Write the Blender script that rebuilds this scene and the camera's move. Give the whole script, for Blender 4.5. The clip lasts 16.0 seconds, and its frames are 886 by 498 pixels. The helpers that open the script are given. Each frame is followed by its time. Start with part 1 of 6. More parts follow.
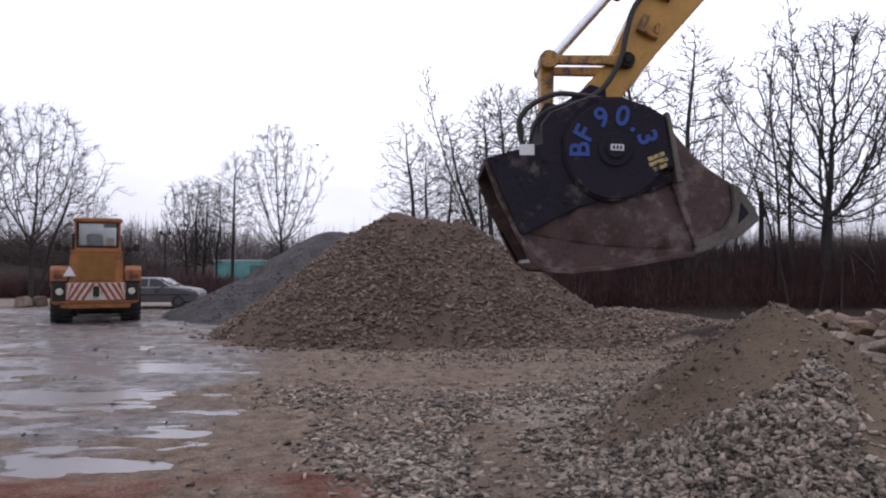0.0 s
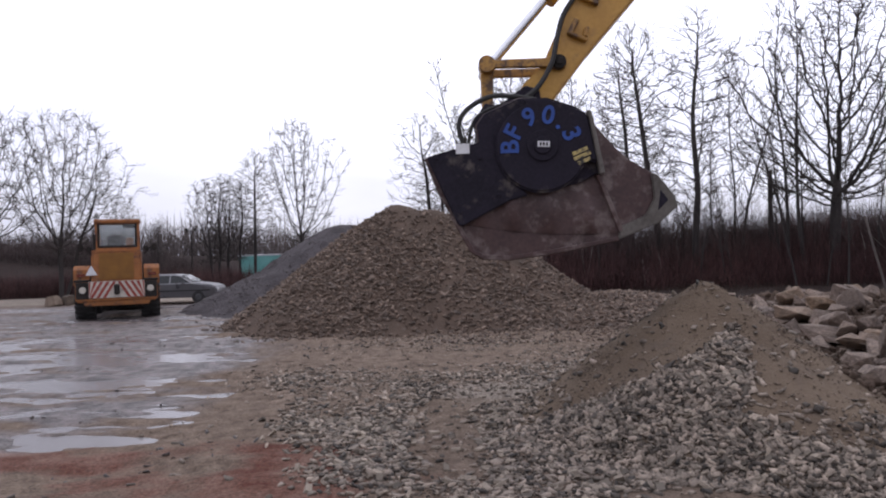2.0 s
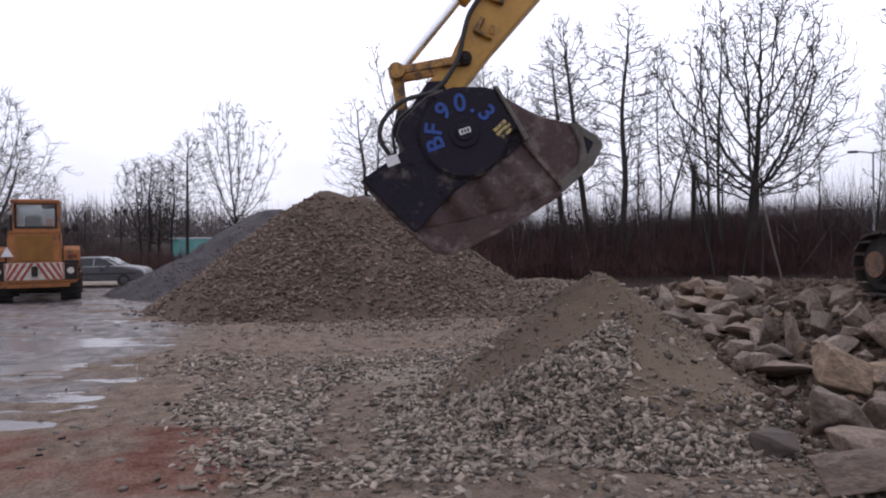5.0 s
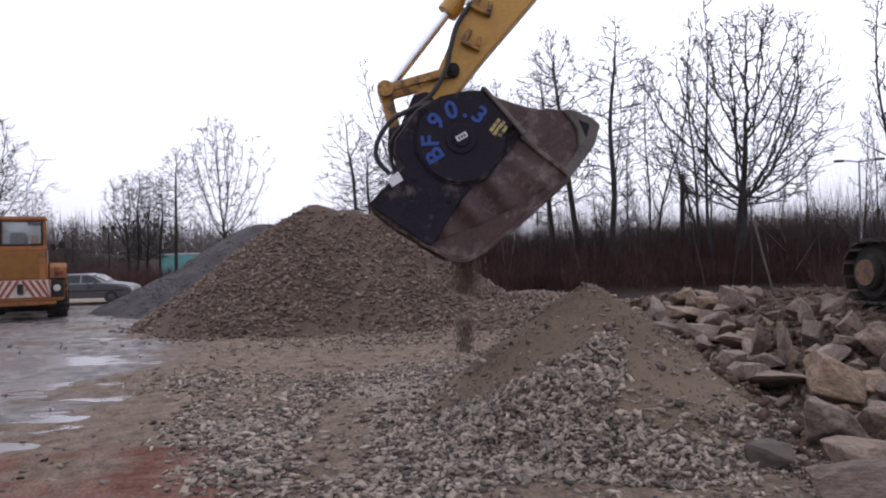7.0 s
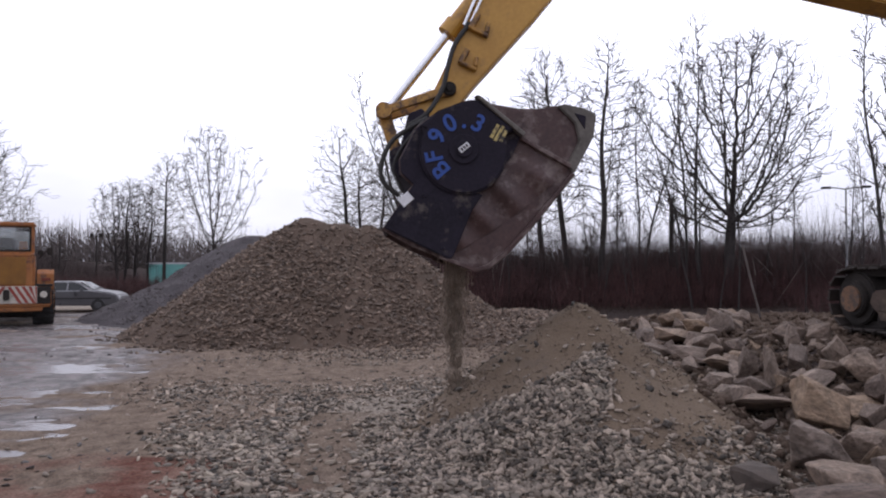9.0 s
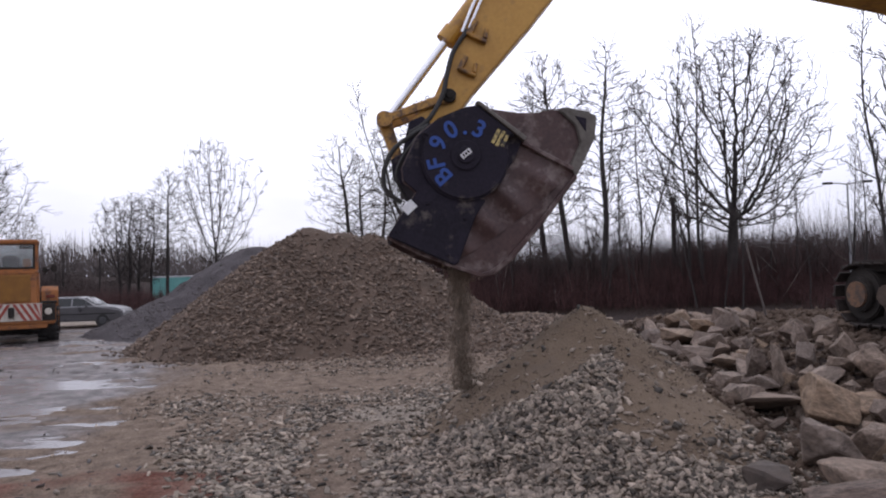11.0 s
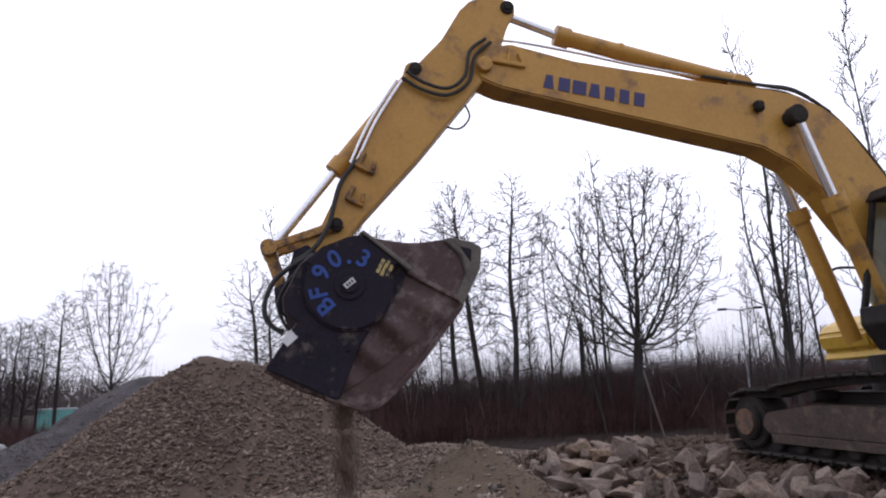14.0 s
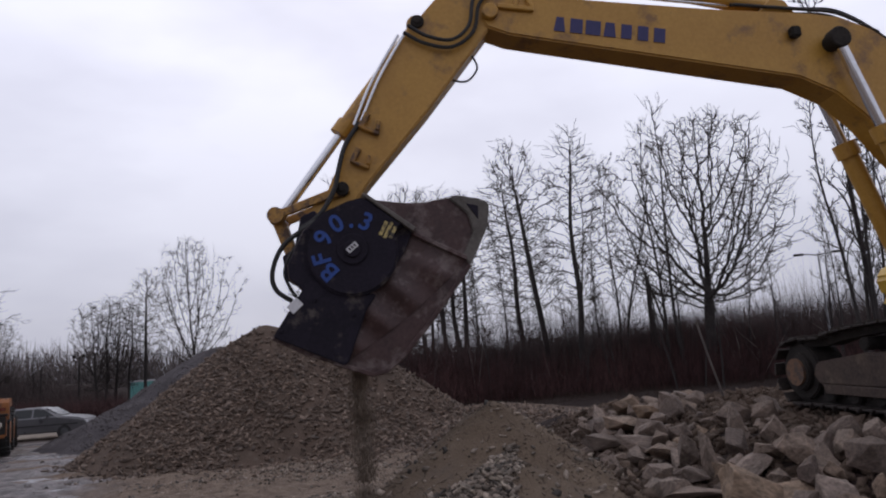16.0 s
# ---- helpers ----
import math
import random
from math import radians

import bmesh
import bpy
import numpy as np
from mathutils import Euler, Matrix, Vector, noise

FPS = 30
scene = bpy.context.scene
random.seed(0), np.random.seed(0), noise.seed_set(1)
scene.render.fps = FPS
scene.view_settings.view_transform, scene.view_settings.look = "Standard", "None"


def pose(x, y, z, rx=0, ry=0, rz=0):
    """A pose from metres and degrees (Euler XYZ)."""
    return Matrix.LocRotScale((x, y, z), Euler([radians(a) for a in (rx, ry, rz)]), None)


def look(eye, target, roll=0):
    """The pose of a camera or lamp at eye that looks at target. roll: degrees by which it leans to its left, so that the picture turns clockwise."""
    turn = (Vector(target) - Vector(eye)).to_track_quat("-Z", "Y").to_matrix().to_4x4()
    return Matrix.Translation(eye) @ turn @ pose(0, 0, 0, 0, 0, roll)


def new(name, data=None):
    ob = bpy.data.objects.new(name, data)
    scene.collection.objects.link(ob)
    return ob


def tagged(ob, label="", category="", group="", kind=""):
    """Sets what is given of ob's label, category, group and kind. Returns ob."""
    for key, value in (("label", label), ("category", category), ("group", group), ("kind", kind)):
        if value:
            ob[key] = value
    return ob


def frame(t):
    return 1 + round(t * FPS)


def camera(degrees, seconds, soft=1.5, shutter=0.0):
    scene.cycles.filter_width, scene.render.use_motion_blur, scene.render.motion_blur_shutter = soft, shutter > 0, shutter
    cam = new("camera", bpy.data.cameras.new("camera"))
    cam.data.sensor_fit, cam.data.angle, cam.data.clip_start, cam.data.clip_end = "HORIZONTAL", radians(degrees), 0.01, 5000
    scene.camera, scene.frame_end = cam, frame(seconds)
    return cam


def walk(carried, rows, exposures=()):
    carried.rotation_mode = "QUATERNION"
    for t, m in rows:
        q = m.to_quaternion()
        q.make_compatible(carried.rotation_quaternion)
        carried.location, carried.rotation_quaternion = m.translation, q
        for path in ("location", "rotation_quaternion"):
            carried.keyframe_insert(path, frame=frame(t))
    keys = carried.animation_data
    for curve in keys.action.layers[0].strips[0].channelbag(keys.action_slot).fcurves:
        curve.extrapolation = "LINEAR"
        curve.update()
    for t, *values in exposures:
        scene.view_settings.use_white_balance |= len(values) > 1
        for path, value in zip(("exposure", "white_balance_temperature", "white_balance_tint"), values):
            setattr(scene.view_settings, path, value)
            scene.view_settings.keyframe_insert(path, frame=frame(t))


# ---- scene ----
cam = camera(63.5, 16.0, soft=2.05)
METRES, EYE, TILT, LEAN, TURN = 3.0, 1.7, 1.3, 0.0, 0.0
ROWS = [
    (0.0, 0.0, 0.0, 0.0, 0.0, 0.0, -0.0),
    (0.5, 0.0666, -0.0693, 0.002, -0.54, -1.02, -0.54),
    (1.0, 0.1333, -0.12, 0.0061, -1.28, -1.4, -0.38),
    (1.5, 0.217, -0.16, 0.0053, 0.66, -1.61, -0.67),
    (2.0, 0.2607, -0.2182, 0.0053, 2.24, -0.88, 1.81),
    (2.5, 0.2932, -0.2747, 0.0109, 0.89, -1.01, 1.17),
    (3.0, 0.3492, -0.2919, 0.0105, 0.65, -0.74, 2.1),
    (3.5, 0.396, -0.299, 0.0118, 2.84, -1.51, 1.01),
    (4.0, 0.395, -0.299, 0.0135, 1.48, -1.93, -1.19),
    (4.5, 0.3875, -0.2981, 0.0145, -1.66, -2.11, 0.2),
    (7.0, 0.3919, -0.2709, 0.0132, -3.17, -1.07, 1.4),
    (7.5, 0.3829, -0.2798, 0.014, -3.61, -0.57, 0.74),
    (8.0, 0.3777, -0.2866, 0.0152, -3.97, -0.25, 0.7),
    (8.5, 0.3791, -0.2874, 0.0166, -4.03, 0.11, 0.52),
    (9.0, 0.3789, -0.288, 0.0152, -4.02, 0.2, -0.03),
    (11.5, 0.3715, -0.2883, 0.0192, -4.36, 1.12, 2.26),
    (12.0, 0.3826, -0.2964, 0.0178, -7.79, 1.79, 1.81),
    (12.5, 0.4052, -0.2941, 0.0152, -10.64, 0.87, 2.31),
    (13.0, 0.4358, -0.2861, 0.0173, -10.38, 1.15, 2.59),
    (13.5, 0.4689, -0.2752, 0.0275, -9.96, 3.32, 2.97),
    (14.0, 0.4876, -0.2518, 0.0391, -10.34, 10.39, 2.1),
    (14.5, 0.5186, -0.244, 0.0455, -10.56, 10.81, 2.18),
    (15.0, 0.5898, -0.2563, 0.0438, -8.26, 10.62, 2.35),
    (15.5, 0.6625, -0.2604, 0.0402, -5.22, 8.46, 4.73),
    (16.0, 0.7182, -0.2102, 0.0293, -4.04, 7.67, 4.23),
]
walk(cam, [(t, pose(0, 0, EYE, TILT, LEAN, TURN) @ pose(METRES * x, METRES * y, METRES * z, 90 + pitch, roll, yaw)) for t, x, y, z, yaw, pitch, roll in ROWS],
     exposures=[(0.0, 0.0), (4.6, 0.0), (6.8, 0.13), (7.5, 0.10), (8.5, 0.03), (12.0, 0.02), (13.4, 0.08), (14.1, -0.03), (14.5, -0.36), (15.3, -0.54), (16.0, -0.70)])

# ---- world, sun, exposure ----
world = bpy.data.worlds.new("overcast_sky")
scene.world = world
world.use_nodes = True
wn, wl = world.node_tree.nodes, world.node_tree.links
wn.clear()
w_out = wn.new("ShaderNodeOutputWorld")
w_bg = wn.new("ShaderNodeBackground")
w_sky = wn.new("ShaderNodeTexSky")
w_sky.sky_type = "NISHITA"
w_sky.sun_disc = False
w_sky.sun_elevation = radians(48)
w_sky.sun_rotation = radians(0)
w_sky.air_density, w_sky.dust_density = 1.0, 3.0
w_gain = wn.new("ShaderNodeVectorMath")
w_gain.operation = "SCALE"
w_gain.inputs["Scale"].default_value = 0.12
w_tc = wn.new("ShaderNodeTexCoord")
w_map = wn.new("ShaderNodeMapping")
w_map.inputs["Scale"].default_value = (1.0, 1.0, 2.6)
w_noise = wn.new("ShaderNodeTexNoise")
w_noise.inputs["Scale"].default_value = 1.6
w_noise.inputs["Detail"].default_value = 5.0
w_ramp = wn.new("ShaderNodeValToRGB")
w_ramp.color_ramp.elements[0].position = 0.36
w_ramp.color_ramp.elements[0].color = (0.932, 0.94, 1.145, 1)
w_ramp.color_ramp.elements[1].position = 0.64
w_ramp.color_ramp.elements[1].color = (1.328, 1.34, 1.565, 1)
w_mix = wn.new("ShaderNodeMix")
w_mix.data_type = "RGBA"
w_mix.inputs["Factor"].default_value = 0.93
wl.new(w_tc.outputs["Generated"], w_map.inputs["Vector"])
wl.new(w_map.outputs["Vector"], w_noise.inputs["Vector"])
wl.new(w_noise.outputs["Fac"], w_ramp.inputs["Fac"])
wl.new(w_sky.outputs["Color"], w_gain.inputs[0])
wl.new(w_gain.outputs["Vector"], w_mix.inputs["A"])
wl.new(w_ramp.outputs["Color"], w_mix.inputs["B"])
# brighter where the hidden sun stands, and towards the zenith
w_sep = wn.new("ShaderNodeSeparateXYZ")
wl.new(w_tc.outputs["Generated"], w_sep.inputs[0])
w_sun = wn.new("ShaderNodeMapRange")
w_sun.inputs["From Min"].default_value, w_sun.inputs["From Max"].default_value = -1.0, 1.0
w_sun.inputs["To Min"].default_value, w_sun.inputs["To Max"].default_value = 0.80, 1.10
wl.new(w_sep.outputs["Y"], w_sun.inputs["Value"])
w_up = wn.new("ShaderNodeMapRange")
w_up.inputs["From Min"].default_value, w_up.inputs["From Max"].default_value = 0.0, 0.40
w_up.inputs["To Min"].default_value, w_up.inputs["To Max"].default_value = 0.72, 1.18
wl.new(w_sep.outputs["Z"], w_up.inputs["Value"])
w_both = wn.new("ShaderNodeMath")
w_both.operation = "MULTIPLY"
wl.new(w_sun.outputs["Result"], w_both.inputs[0])
wl.new(w_up.outputs["Result"], w_both.inputs[1])
w_shade = wn.new("ShaderNodeVectorMath")
w_shade.operation = "SCALE"
wl.new(w_mix.outputs["Result"], w_shade.inputs[0])
wl.new(w_both.outputs[0], w_shade.inputs["Scale"])
wl.new(w_shade.outputs["Vector"], w_bg.inputs["Color"])
w_bg.inputs["Strength"].default_value = 0.93
wl.new(w_bg.outputs["Background"], w_out.inputs["Surface"])

sun_data = bpy.data.lights.new("sun", "SUN")
sun_data.energy, sun_data.angle, sun_data.color = 0.5, radians(25), (1.0, 0.97, 0.93)
sun = new("sun", sun_data)
sun.matrix_world = look((4, 24, 30), (0, 0, 0))

# ---- materials ----
def mat(name, c1, c2, scale=3.0, fine=40.0, rough=0.8, metal=0.0, bump=0.3, bump_dist=0.02, rand=0.0, island=0.0, rough_var=0.12, stain=None, stain_at=0.62, stretch=(1, 1, 1)):
    """A worn surface: two colours mixed by coarse and fine noise, uneven gloss, fine relief, and a stain colour in patches."""
    m = bpy.data.materials.new(name)
    m.use_nodes = True
    n, l = m.node_tree.nodes, m.node_tree.links
    bsdf = n["Principled BSDF"]
    tc = n.new("ShaderNodeTexCoord")
    mp = n.new("ShaderNodeMapping")
    mp.inputs["Scale"].default_value = stretch
    l.new(tc.outputs["Object"], mp.inputs["Vector"])
    a, b = n.new("ShaderNodeTexNoise"), n.new("ShaderNodeTexNoise")
    a.inputs["Scale"].default_value, a.inputs["Detail"].default_value = scale, 6
    b.inputs["Scale"].default_value, b.inputs["Detail"].default_value = fine, 4
    l.new(mp.outputs["Vector"], a.inputs["Vector"])
    l.new(mp.outputs["Vector"], b.inputs["Vector"])
    mx = n.new("ShaderNodeMath")
    mx.operation = "MULTIPLY_ADD"
    mx.inputs[1].default_value = 0.45
    l.new(b.outputs["Fac"], mx.inputs[0])
    half = n.new("ShaderNodeMath")
    half.operation = "MULTIPLY"
    half.inputs[1].default_value = 0.55
    l.new(a.outputs["Fac"], half.inputs[0])
    l.new(half.outputs[0], mx.inputs[2])
    rp = n.new("ShaderNodeValToRGB")
    rp.color_ramp.elements[0].position, rp.color_ramp.elements[0].color = 0.36, (*c1, 1)
    rp.color_ramp.elements[1].position, rp.color_ramp.elements[1].color = 0.64, (*c2, 1)
    l.new(mx.outputs[0], rp.inputs["Fac"])
    col = rp.outputs["Color"]
    if stain:
        sn = n.new("ShaderNodeTexNoise")
        sn.inputs["Scale"].default_value, sn.inputs["Detail"].default_value = scale * 1.7, 8
        sn.inputs["Roughness"].default_value = 0.65
        l.new(mp.outputs["Vector"], sn.inputs["Vector"])
        sr = n.new("ShaderNodeMapRange")
        sr.inputs["From Min"].default_value, sr.inputs["From Max"].default_value = stain_at - 0.06, stain_at + 0.06
        l.new(sn.outputs["Fac"], sr.inputs["Value"])
        sm = n.new("ShaderNodeMix")
        sm.data_type = "RGBA"
        l.new(sr.outputs["Result"], sm.inputs["Factor"])
        l.new(col, sm.inputs["A"])
        sm.inputs["B"].default_value = (*stain, 1)
        col = sm.outputs["Result"]
    if rand or island:
        src = n.new("ShaderNodeObjectInfo").outputs["Random"] if rand else n.new("ShaderNodeNewGeometry").outputs["Random Per Island"]
        mr = n.new("ShaderNodeMapRange")
        amount = rand or island
        mr.inputs["To Min"].default_value, mr.inputs["To Max"].default_value = 1 - amount, 1 + amount
        l.new(src, mr.inputs["Value"])
        hv = n.new("ShaderNodeHueSaturation")
        l.new(mr.outputs["Result"], hv.inputs["Value"])
        l.new(col, hv.inputs["Color"])
        col = hv.outputs["Color"]
    l.new(col, bsdf.inputs["Base Color"])
    rr = n.new("ShaderNodeMapRange")
    rr.inputs["To Min"].default_value, rr.inputs["To Max"].default_value = max(0.02, rough - rough_var), min(1, rough + rough_var)
    l.new(a.outputs["Fac"], rr.inputs["Value"])
    l.new(rr.outputs["Result"], bsdf.inputs["Roughness"])
    bsdf.inputs["Metallic"].default_value = metal
    if bump:
        bp = n.new("ShaderNodeBump")
        bp.inputs["Strength"].default_value, bp.inputs["Distance"].default_value = bump, bump_dist
        l.new(mx.outputs[0], bp.inputs["Height"])
        l.new(bp.outputs["Normal"], bsdf.inputs["Normal"])
    return m


M_YELLOW = mat("excavator_yellow", (0.400, 0.205, 0.030), (0.496, 0.274, 0.051), 1.6, 30, 0.45, bump=0.08, bump_dist=0.004, stain=(0.230, 0.120, 0.038), stain_at=0.60)
M_HOUSE = mat("house_yellow", (0.480, 0.290, 0.028), (0.580, 0.370, 0.045), 1.6, 30, 0.45, bump=0.06, bump_dist=0.004, stain=(0.260, 0.150, 0.040), stain_at=0.62)
M_YELLOW_WORN = mat("worn_rusty_yellow", (0.290, 0.140, 0.026), (0.430, 0.230, 0.045), 4.0, 30, 0.5, bump=0.15, bump_dist=0.004, stain=(0.085, 0.045, 0.024), stain_at=0.53)
M_ORANGE = mat("loader_orange", (0.245, 0.084, 0.019), (0.345, 0.128, 0.031), 2.0, 30, 0.5, bump=0.08, bump_dist=0.004, stain=(0.100, 0.044, 0.026), stain_at=0.575)
M_GRILL = mat("radiator_grille_brown", (0.20, 0.09, 0.02), (0.32, 0.15, 0.03), 3.0, 60, 0.7, bump=0.4, bump_dist=0.01)
M_BLACK = mat("crusher_black_paint", (0.012, 0.010, 0.016), (0.023, 0.019, 0.030), 2.2, 35, 0.78, bump=0.15, bump_dist=0.004, stain=(0.10, 0.085, 0.078), stain_at=0.625)
M_STEELBR = mat("worn_brown_steel", (0.038, 0.019, 0.018), (0.074, 0.039, 0.036), 3.0, 28, 0.52, metal=0.15, bump=0.25, bump_dist=0.006, stain=(0.140, 0.105, 0.096), stain_at=0.57)
M_LIP = mat("bare_grey_steel_lip", (0.072, 0.063, 0.054), (0.137, 0.122, 0.108), 3.0, 30, 0.55, metal=0.3, bump=0.2, bump_dist=0.005)
M_BLUE = mat("blue_lettering_paint", (0.012, 0.044, 0.210), (0.020, 0.070, 0.290), 6, 50, 0.6, bump=0)
M_WHITE = mat("white_plate_paint", (0.55, 0.55, 0.56), (0.72, 0.72, 0.74), 6, 50, 0.5, bump=0)
M_GOLD = mat("yellow_decal", (0.42, 0.32, 0.10), (0.55, 0.44, 0.18), 8, 60, 0.6, bump=0, stain=(0.04, 0.035, 0.03), stain_at=0.52)
M_NAVY = mat("navy_lettering", (0.02, 0.02, 0.09), (0.035, 0.03, 0.13), 6, 50, 0.5, bump=0)
M_CHROME = mat("chromed_rod", (0.62, 0.62, 0.64), (0.75, 0.75, 0.77), 3, 30, 0.2, metal=1.0, bump=0, rough_var=0.06)
M_RUBBER = mat("black_rubber", (0.016, 0.015, 0.015), (0.038, 0.036, 0.034), 5, 50, 0.75, bump=0.3, bump_dist=0.006)
M_TRACK = mat("muddy_track_steel", (0.040, 0.027, 0.021), (0.094, 0.065, 0.050), 3.5, 30, 0.8, metal=0.15, bump=0.4, bump_dist=0.012, stain=(0.112, 0.084, 0.059), stain_at=0.58)
M_SHOE = mat("dark_track_shoes", (0.020, 0.015, 0.013), (0.050, 0.038, 0.032), 3.5, 30, 0.75, metal=0.2, bump=0.4, bump_dist=0.01)
M_HUB = mat("rusty_orange_hub", (0.120, 0.062, 0.034), (0.190, 0.105, 0.058), 5, 40, 0.8, bump=0.3, stain=(0.070, 0.048, 0.038), stain_at=0.53)
M_DARK = mat("dark_underframe", (0.015, 0.013, 0.012), (0.04, 0.034, 0.03), 4, 40, 0.8, bump=0.2)
M_RED = mat("red_stripe_paint", (0.22, 0.032, 0.022), (0.32, 0.050, 0.032), 5, 50, 0.5, bump=0.05)
M_CARPAINT = mat("grey_green_car_paint", (0.140, 0.138, 0.142), (0.180, 0.176, 0.183), 2, 40, 0.3, metal=0.5, bump=0)
M_TURQ = mat("turquoise_painted_sheet", (0.160, 0.435, 0.405), (0.256, 0.580, 0.540), 1.0, 20, 0.55, bump=0.1)
M_GREYBROWN = mat("scrap_brown", (0.08, 0.055, 0.04), (0.20, 0.15, 0.11), 3, 25, 0.8, bump=0.4, rand=0.3)
M_TARP = mat("blue_tarpaulin", (0.05, 0.12, 0.30), (0.08, 0.18, 0.40), 4, 30, 0.5, bump=0.3)
M_BARK = mat("winter_bark", (0.020, 0.016, 0.015), (0.046, 0.038, 0.035), 3.0, 30, 0.9, bump=0.5, bump_dist=0.02, stretch=(1, 1, 0.3))
M_TWIG = mat("bare_twigs", (0.034, 0.026, 0.023), (0.065, 0.050, 0.046), 1.0, 12, 0.9, bump=0)
M_BRUSH = mat("brown_brushwood", (0.031, 0.0135, 0.0135), (0.066, 0.033, 0.031), 0.5, 6, 0.95, bump=0, island=0.75)
M_BRUSH_PALE = mat("greyer_brushwood", (0.030, 0.021, 0.020), (0.062, 0.046, 0.043), 0.5, 6, 0.95, bump=0, island=0.6)
M_STEM = mat("pale_bark", (0.085, 0.070, 0.064), (0.150, 0.128, 0.118), 2, 20, 0.9, bump=0, island=0.3)
M_WETSTONE = mat("dark_wet_stone", (0.042, 0.031, 0.025), (0.092, 0.070, 0.057), 4, 30, 0.8, bump=0.5, bump_dist=0.02)
M_FARWOOD = mat("distant_bare_woods", (0.075, 0.062, 0.060), (0.13, 0.11, 0.105), 0.2, 3, 1.0, bump=0, island=0.3)
M_PEBBLE = mat("crushed_stone_grey", (0.115, 0.092, 0.072), (0.258, 0.208, 0.165), 6, 60, 0.8, bump=0.2, island=0.88)
M_PEBBLE_BR = mat("crushed_stone_brown", (0.086, 0.060, 0.045), (0.172, 0.123, 0.092), 6, 60, 0.85, bump=0.2, island=0.5)
M_GAP_SHADE = mat("gap_shade_chips", (0.040, 0.031, 0.025), (0.098, 0.078, 0.062), 6, 60, 0.9, bump=0, island=0.6)
M_PEBBLE_ONE = mat("crushed_stone_single", (0.129, 0.105, 0.081), (0.269, 0.222, 0.172), 9, 60, 0.8, bump=0.2, rand=0.6)
M_PEBBLE_ONE_BR = mat("rubble_stone_single", (0.086, 0.060, 0.045), (0.172, 0.123, 0.092), 9, 60, 0.85, bump=0.2, rand=0.5)
M_PILE_BR = mat("brown_rubble_fines", (0.058, 0.040, 0.029), (0.116, 0.081, 0.061), 1.6, 45, 0.95, bump=0.8, bump_dist=0.07, stain=(0.109, 0.087, 0.069), stain_at=0.63)
M_PILE_GR = mat("grey_crushed_fines", (0.106, 0.076, 0.053), (0.182, 0.136, 0.097), 1.8, 60, 0.95, bump=0.9, bump_dist=0.04, stain=(0.128, 0.098, 0.075), stain_at=0.60)
M_GRIT = mat("pale_brown_grit", (0.103, 0.074, 0.054), (0.181, 0.135, 0.103), 6, 60, 0.9, bump=0, island=0.4)
M_DARKCHIP = mat("dark_gravel_chips", (0.072, 0.063, 0.062), (0.125, 0.110, 0.108), 5, 40, 0.85, bump=0, island=0.4)
M_CLOD = mat("wet_mud_clods", (0.030, 0.022, 0.019), (0.085, 0.066, 0.058), 4, 40, 0.55, bump=0.3, island=0.5)
M_CREAM = mat("dirty_cream_paint", (0.42, 0.38, 0.32), (0.58, 0.54, 0.47), 6, 40, 0.55, bump=0, stain=(0.22, 0.17, 0.13), stain_at=0.62)
M_RIM = mat("dull_wheel_cover", (0.07, 0.07, 0.072), (0.12, 0.12, 0.125), 6, 40, 0.5, metal=0.4, bump=0)
M_PILE_DK = mat("dark_grey_gravel", (0.046, 0.040, 0.042), (0.090, 0.079, 0.082), 1.6, 22, 0.95, bump=0.8, bump_dist=0.12)
M_STRAW = mat("dry_grass", (0.024, 0.015, 0.011), (0.048, 0.032, 0.024), 1.0, 10, 0.95, bump=0, island=0.4)
M_DUST = mat("falling_stone_dust", (0.215, 0.165, 0.125), (0.350, 0.275, 0.215), 6, 60, 0.95, bump=0, island=0.3)
M_GALV = mat("galvanised_pole", (0.25, 0.25, 0.26), (0.36, 0.36, 0.37), 3, 30, 0.5, metal=0.6, bump=0)
M_LAMPRED = mat("tail_lamp_red", (0.12, 0.022, 0.012), (0.17, 0.035, 0.018), 8, 50, 0.25, bump=0)

# loose soil, stone dust and dead wood are dull even at a glancing angle
for dull in (M_BRUSH, M_BRUSH_PALE, M_STRAW, M_PILE_BR, M_PILE_GR, M_PILE_DK, M_DARKCHIP, M_FARWOOD, M_BLACK, M_DARK):
    dull.node_tree.nodes["Principled BSDF"].inputs["Specular IOR Level"].default_value = 0.2


def glass_mat(name, tint, alpha):
    m = bpy.data.materials.new(name)
    m.use_nodes = True
    b = m.node_tree.nodes["Principled BSDF"]
    b.inputs["Base Color"].default_value = (*tint, 1)
    b.inputs["Roughness"].default_value = 0.06
    b.inputs["Transmission Weight"].default_value = alpha
    b.inputs["IOR"].default_value = 1.45
    return m


M_GLASS = glass_mat("cab_glass", (0.88, 0.92, 0.92), 0.95)
M_CARGLASS = glass_mat("dark_car_glass", (0.012, 0.014, 0.014), 0.0)
M_GLASSDK = glass_mat("tinted_glass", (0.62, 0.70, 0.67), 0.92)


